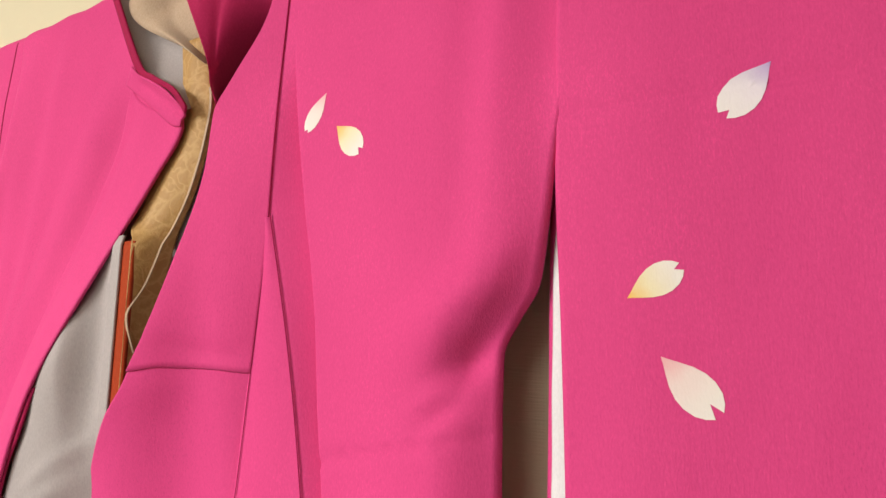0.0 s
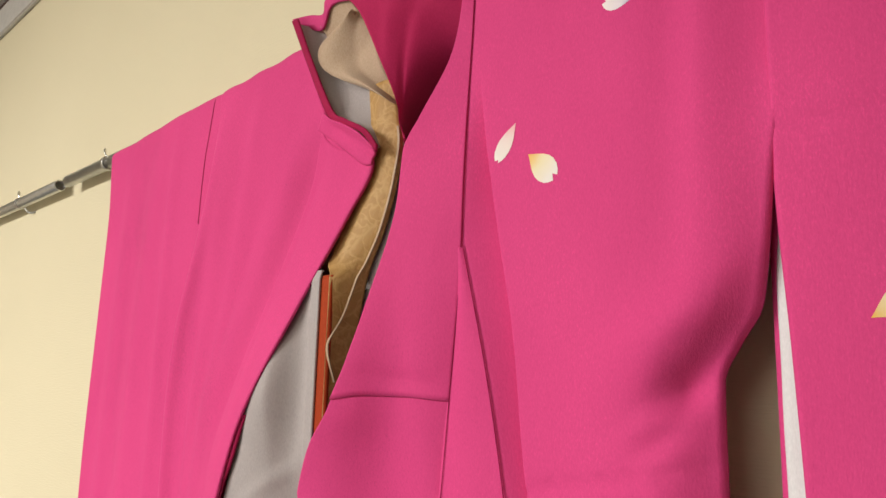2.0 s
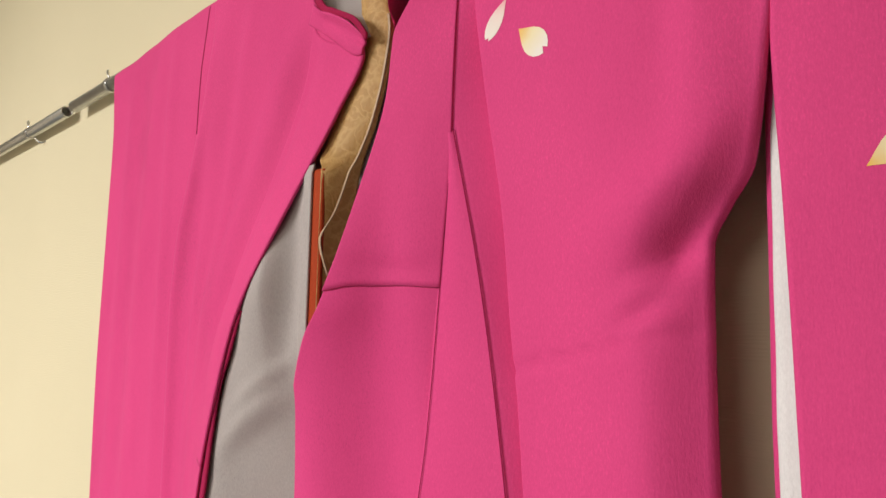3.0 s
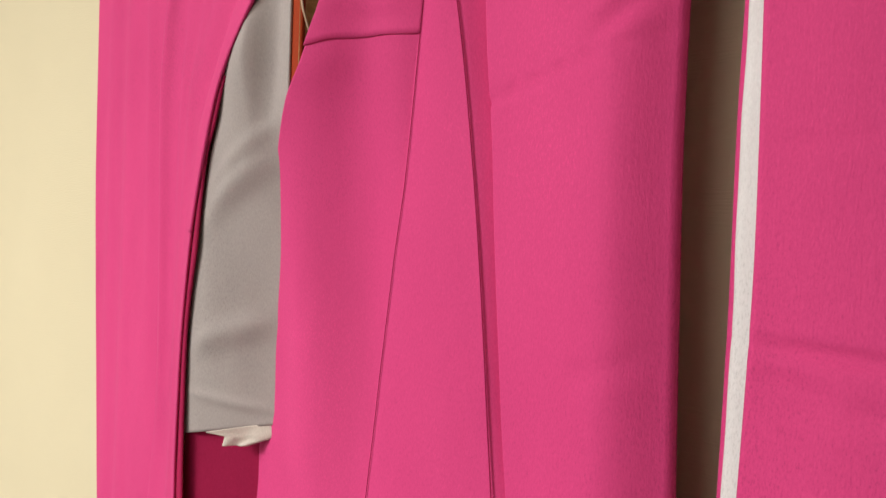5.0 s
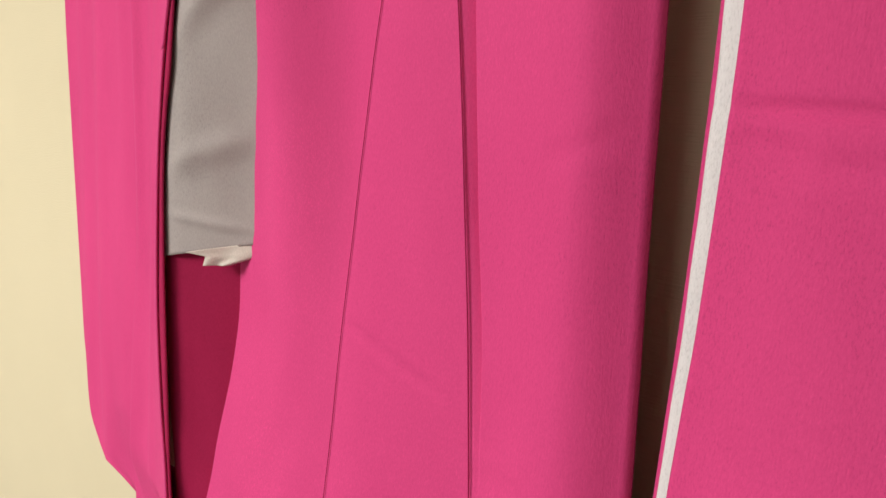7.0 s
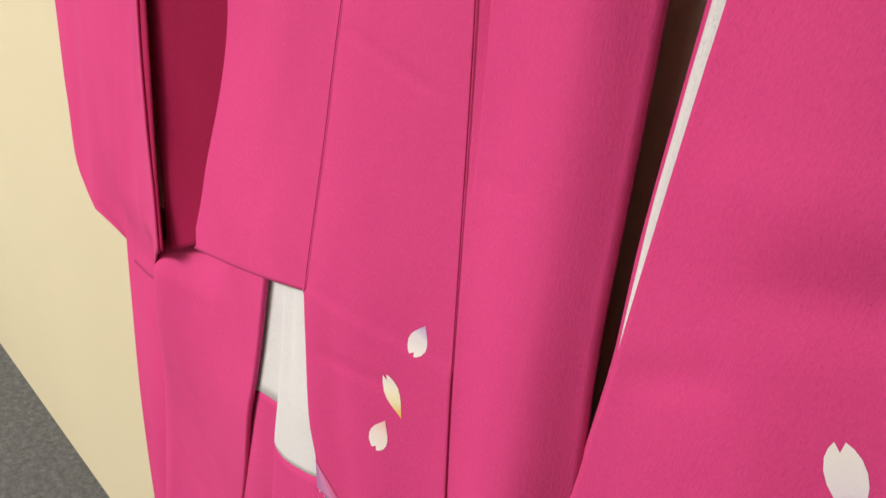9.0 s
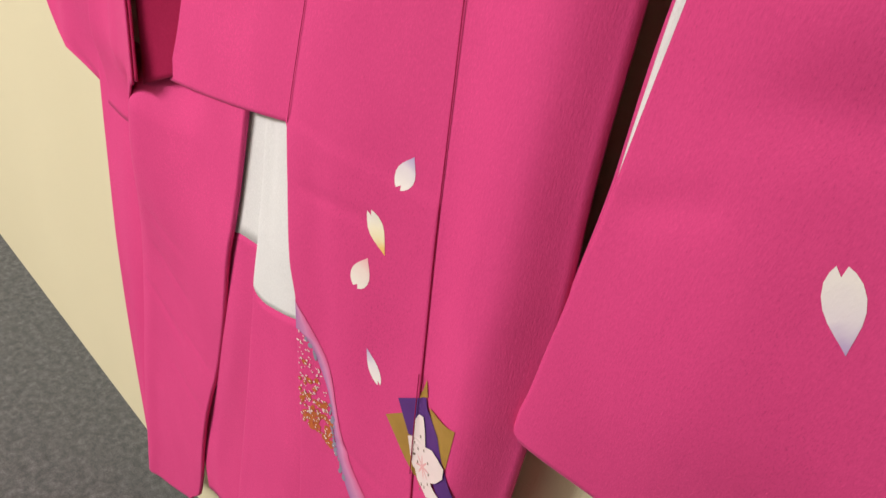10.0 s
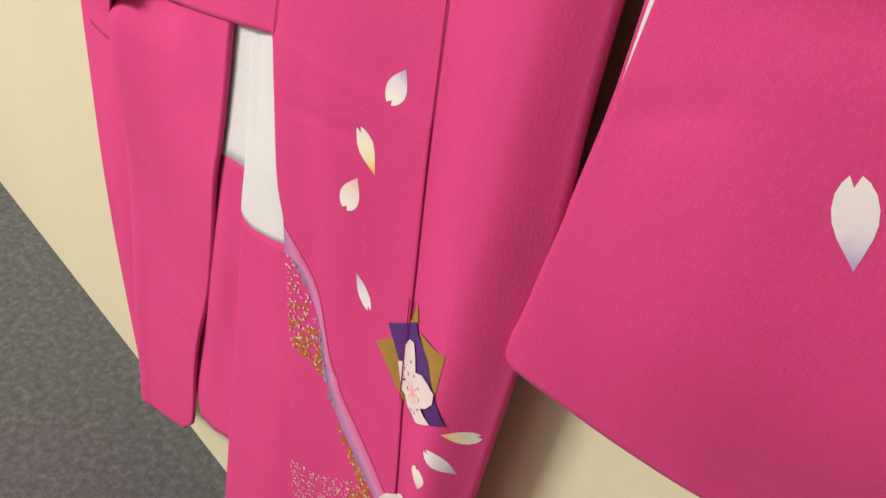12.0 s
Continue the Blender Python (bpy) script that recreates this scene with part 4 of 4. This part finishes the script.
def ribbon():
    verts, faces, uvs = [], [], []
    zs = np.linspace(0.7245, 0.492, 80)
    for z in zs:
        a, b = BAND_IN(z), BAND(max(z, 0.508)) + 1.05 * max(0.508 - z, 0)
        if z > 0.695:
            a = OKUMI_L(z) + 0.0015
        a = max(a, OKUMI_L(z) + 0.0015)
        b = max(b, a + 0.0005)
        for i in range(7):
            x = a + (b - a) * i / 6
            verts.append((x, okumi.y(x, z) - 0.0006, z))
            uvs.append((i / 6 * 0.8, 0.5))
    for j in range(len(zs) - 1):
        for i in range(6):
            q = j * 7 + i
            faces.append((q, q + 7, q + 8, q + 1))
    mesh_object("dyed_band", verts, faces, D_BAND, OKUMI, "winding lilac shaded band", uvs=uvs)


ribbon()
rng = random.Random(4)
dots, golds, slates = [], [], []
for _ in range(7000):
    z = rng.uniform(0.20, 0.695)
    x = rng.uniform(-0.115, 0.045)
    edge = BAND_IN(max(z, 0.4915)) - 0.003
    if not OKUMI_L(z) + 0.003 < x < edge:
        continue
    upper = z > 0.588 + 0.006 * math.sin(60 * x)
    beside = z < 0.538 and x > edge - 0.004 - 0.016 * step(0.54, 0.50, z)
    lower = z < 0.430 + 0.27 * (x + 0.0713) + 0.6 * max(x + 0.032, 0)
    if not (upper or lower or beside):
        continue
    if rng.random() < (0.5 if beside else 0.62):
        r = rng.uniform(0.0004, 0.0010)
        dots.append((x, z, r, r * rng.uniform(1.2, 2.0), rng.uniform(0, 3), 8))
    near = 0.16 * step(0.68, 0.60, z) + 0.5 * step(0.640, 0.592, z) if upper else (0.8 if beside else 0.9 * bell(x, edge - 0.006, 0.016))
    if rng.random() < near * 1.8:
        r = rng.uniform(0.0012, 0.0040)
        golds.append((x, z, r, r * rng.uniform(0.7, 1.3), rng.uniform(0, 3), 7))
for i in range(46):
    z = 0.69 - 0.19 * i / 45
    if math.sin(55 * z) < -0.45:
        continue
    slates.append((BAND_IN(z) - rng.uniform(-0.001, 0.003), z, rng.uniform(0.001, 0.003), rng.uniform(0.002, 0.005), rng.uniform(-0.8, 0.8), 7))
marks("gilt_dye", golds, okumi, D_RUST, OKUMI, "rust and gold dyed patches", 0.0004, "stuff")
marks("slate_dye", slates, okumi, D_SLATE, OKUMI, "slate blue flecks beside the band", 0.0008, "stuff")
marks("dotted_dye", dots, okumi, D_SHELL, OKUMI, "tiny pale dyed dots", 0.0010, "stuff")


# folded-paper motif with a blossom, across the overlap seam
class Over:
    """The higher of two sheets, for a motif that crosses their seam."""

    def __init__(self, a, b, lift):
        self.a, self.b, self.lift = a, b, lift

    def y(self, x, z):
        near = [(self.a if q < OKUMI_R(z) else self.b).y(q, z) for q in (x - 0.003, x - 0.0015, x, x + 0.0015, x + 0.003)]
        return min(near) - self.lift


dyed("gold_paper", [(0.0122, 0.6767), (0.0294, 0.6926), (0.0462, 0.6730), (0.0540, 0.6524), (0.0629, 0.6331), (0.0413, 0.6484)], Over(okumi, front_r, 0.0002), D_GOLD, OKUMI, label="gold folded-paper shape")
dyed("gold_paper", [(0.0537, 0.7187), (0.0881, 0.7277), (0.0884, 0.6859), (0.0635, 0.7090)], Over(okumi, front_r, 0.0002), D_GOLD, FRONT_R, label="gold folded-paper shape")
dyed("gold_paper", [(0.0442, 0.7404), (0.0493, 0.7254), (0.0418, 0.7190)], Over(okumi, front_r, 0.0002), D_GOLD, FRONT_R, label="small gold spike")
dyed("purple_paper", [(0.0217, 0.7033), (0.0481, 0.7244), (0.0521, 0.7160), (0.0725, 0.7065), (0.1025, 0.6620), (0.0900, 0.6515), (0.0578, 0.6769), (0.0460, 0.6786), (0.0395, 0.6772)], Over(okumi, front_r, 0.0006), D_PURPLE, FRONT_R, label="deep purple folded-paper shape")
dyed("blossom", [(0.0403, 0.6765), (0.0460, 0.6813), (0.0435, 0.6964), (0.0457, 0.7047), (0.0510, 0.7063), (0.0560, 0.6960), (0.0608, 0.6820), (0.0703, 0.6897), (0.0800, 0.6907), (0.0879, 0.6873), (0.0889, 0.6765), (0.0835, 0.6659), (0.0768, 0.6580), (0.0916, 0.6541), (0.0748, 0.6371), (0.0594, 0.6401), (0.0491, 0.6545)],
               Over(okumi, front_r, 0.0019), D_WHITE, FRONT_R, label="white blossom with brown stamen dots")
stamens = [(x, z, 0.0008, 0.0015, 0.4, 8) for x, z in ((0.0528, 0.6863), (0.0489, 0.6760), (0.0529, 0.6718), (0.0504, 0.6640), (0.0554, 0.6587), (0.0603, 0.6775), (0.0688, 0.6725), (0.0728, 0.6635), (0.0741, 0.6531), (0.0703, 0.6445), (0.0658, 0.6425), (0.0647, 0.6350))]
marks("blossom_heart", [(0.0620 + 0.005 * math.cos(a), 0.6600 + 0.005 * math.sin(a), 0.0060, 0.0009, a, 10) for a in np.linspace(-2.6, 2.6, 8)], Over(okumi, front_r, 0.0017), D_ROSE, FRONT_R, "rose-pink heart of the blossom")
marks("stamen_dye", stamens, Over(okumi, front_r, 0.0020), D_STAMEN, FRONT_R, "brown stamen dots", 0.0006)
# the seam's painted shadow line again, laid over the motif
over_seam = Over(okumi, front_r, 0.0028)
Sheet(lambda z: OKUMI_R(z) - 0.0003, lambda z: OKUMI_R(z) + 0.0005, lambda u, x, z: over_seam.y(x, z), flat(0.640), flat(0.742), (0, 0)).build("seam", M_SEAM_SHADE, kimono, 3, 30, 0.0004, "sewn seam, its shadow line a deep crimson strip")
dyed("blossom", [(0.0523, 0.4994), (0.0580, 0.5128), (0.0647, 0.5196), (0.0754, 0.5312), (0.0842, 0.5256), (0.0824, 0.5065), (0.0709, 0.4911)], Over(okumi, front_r, 0.0004), D_WHITE, FRONT_R, label="white blossom")
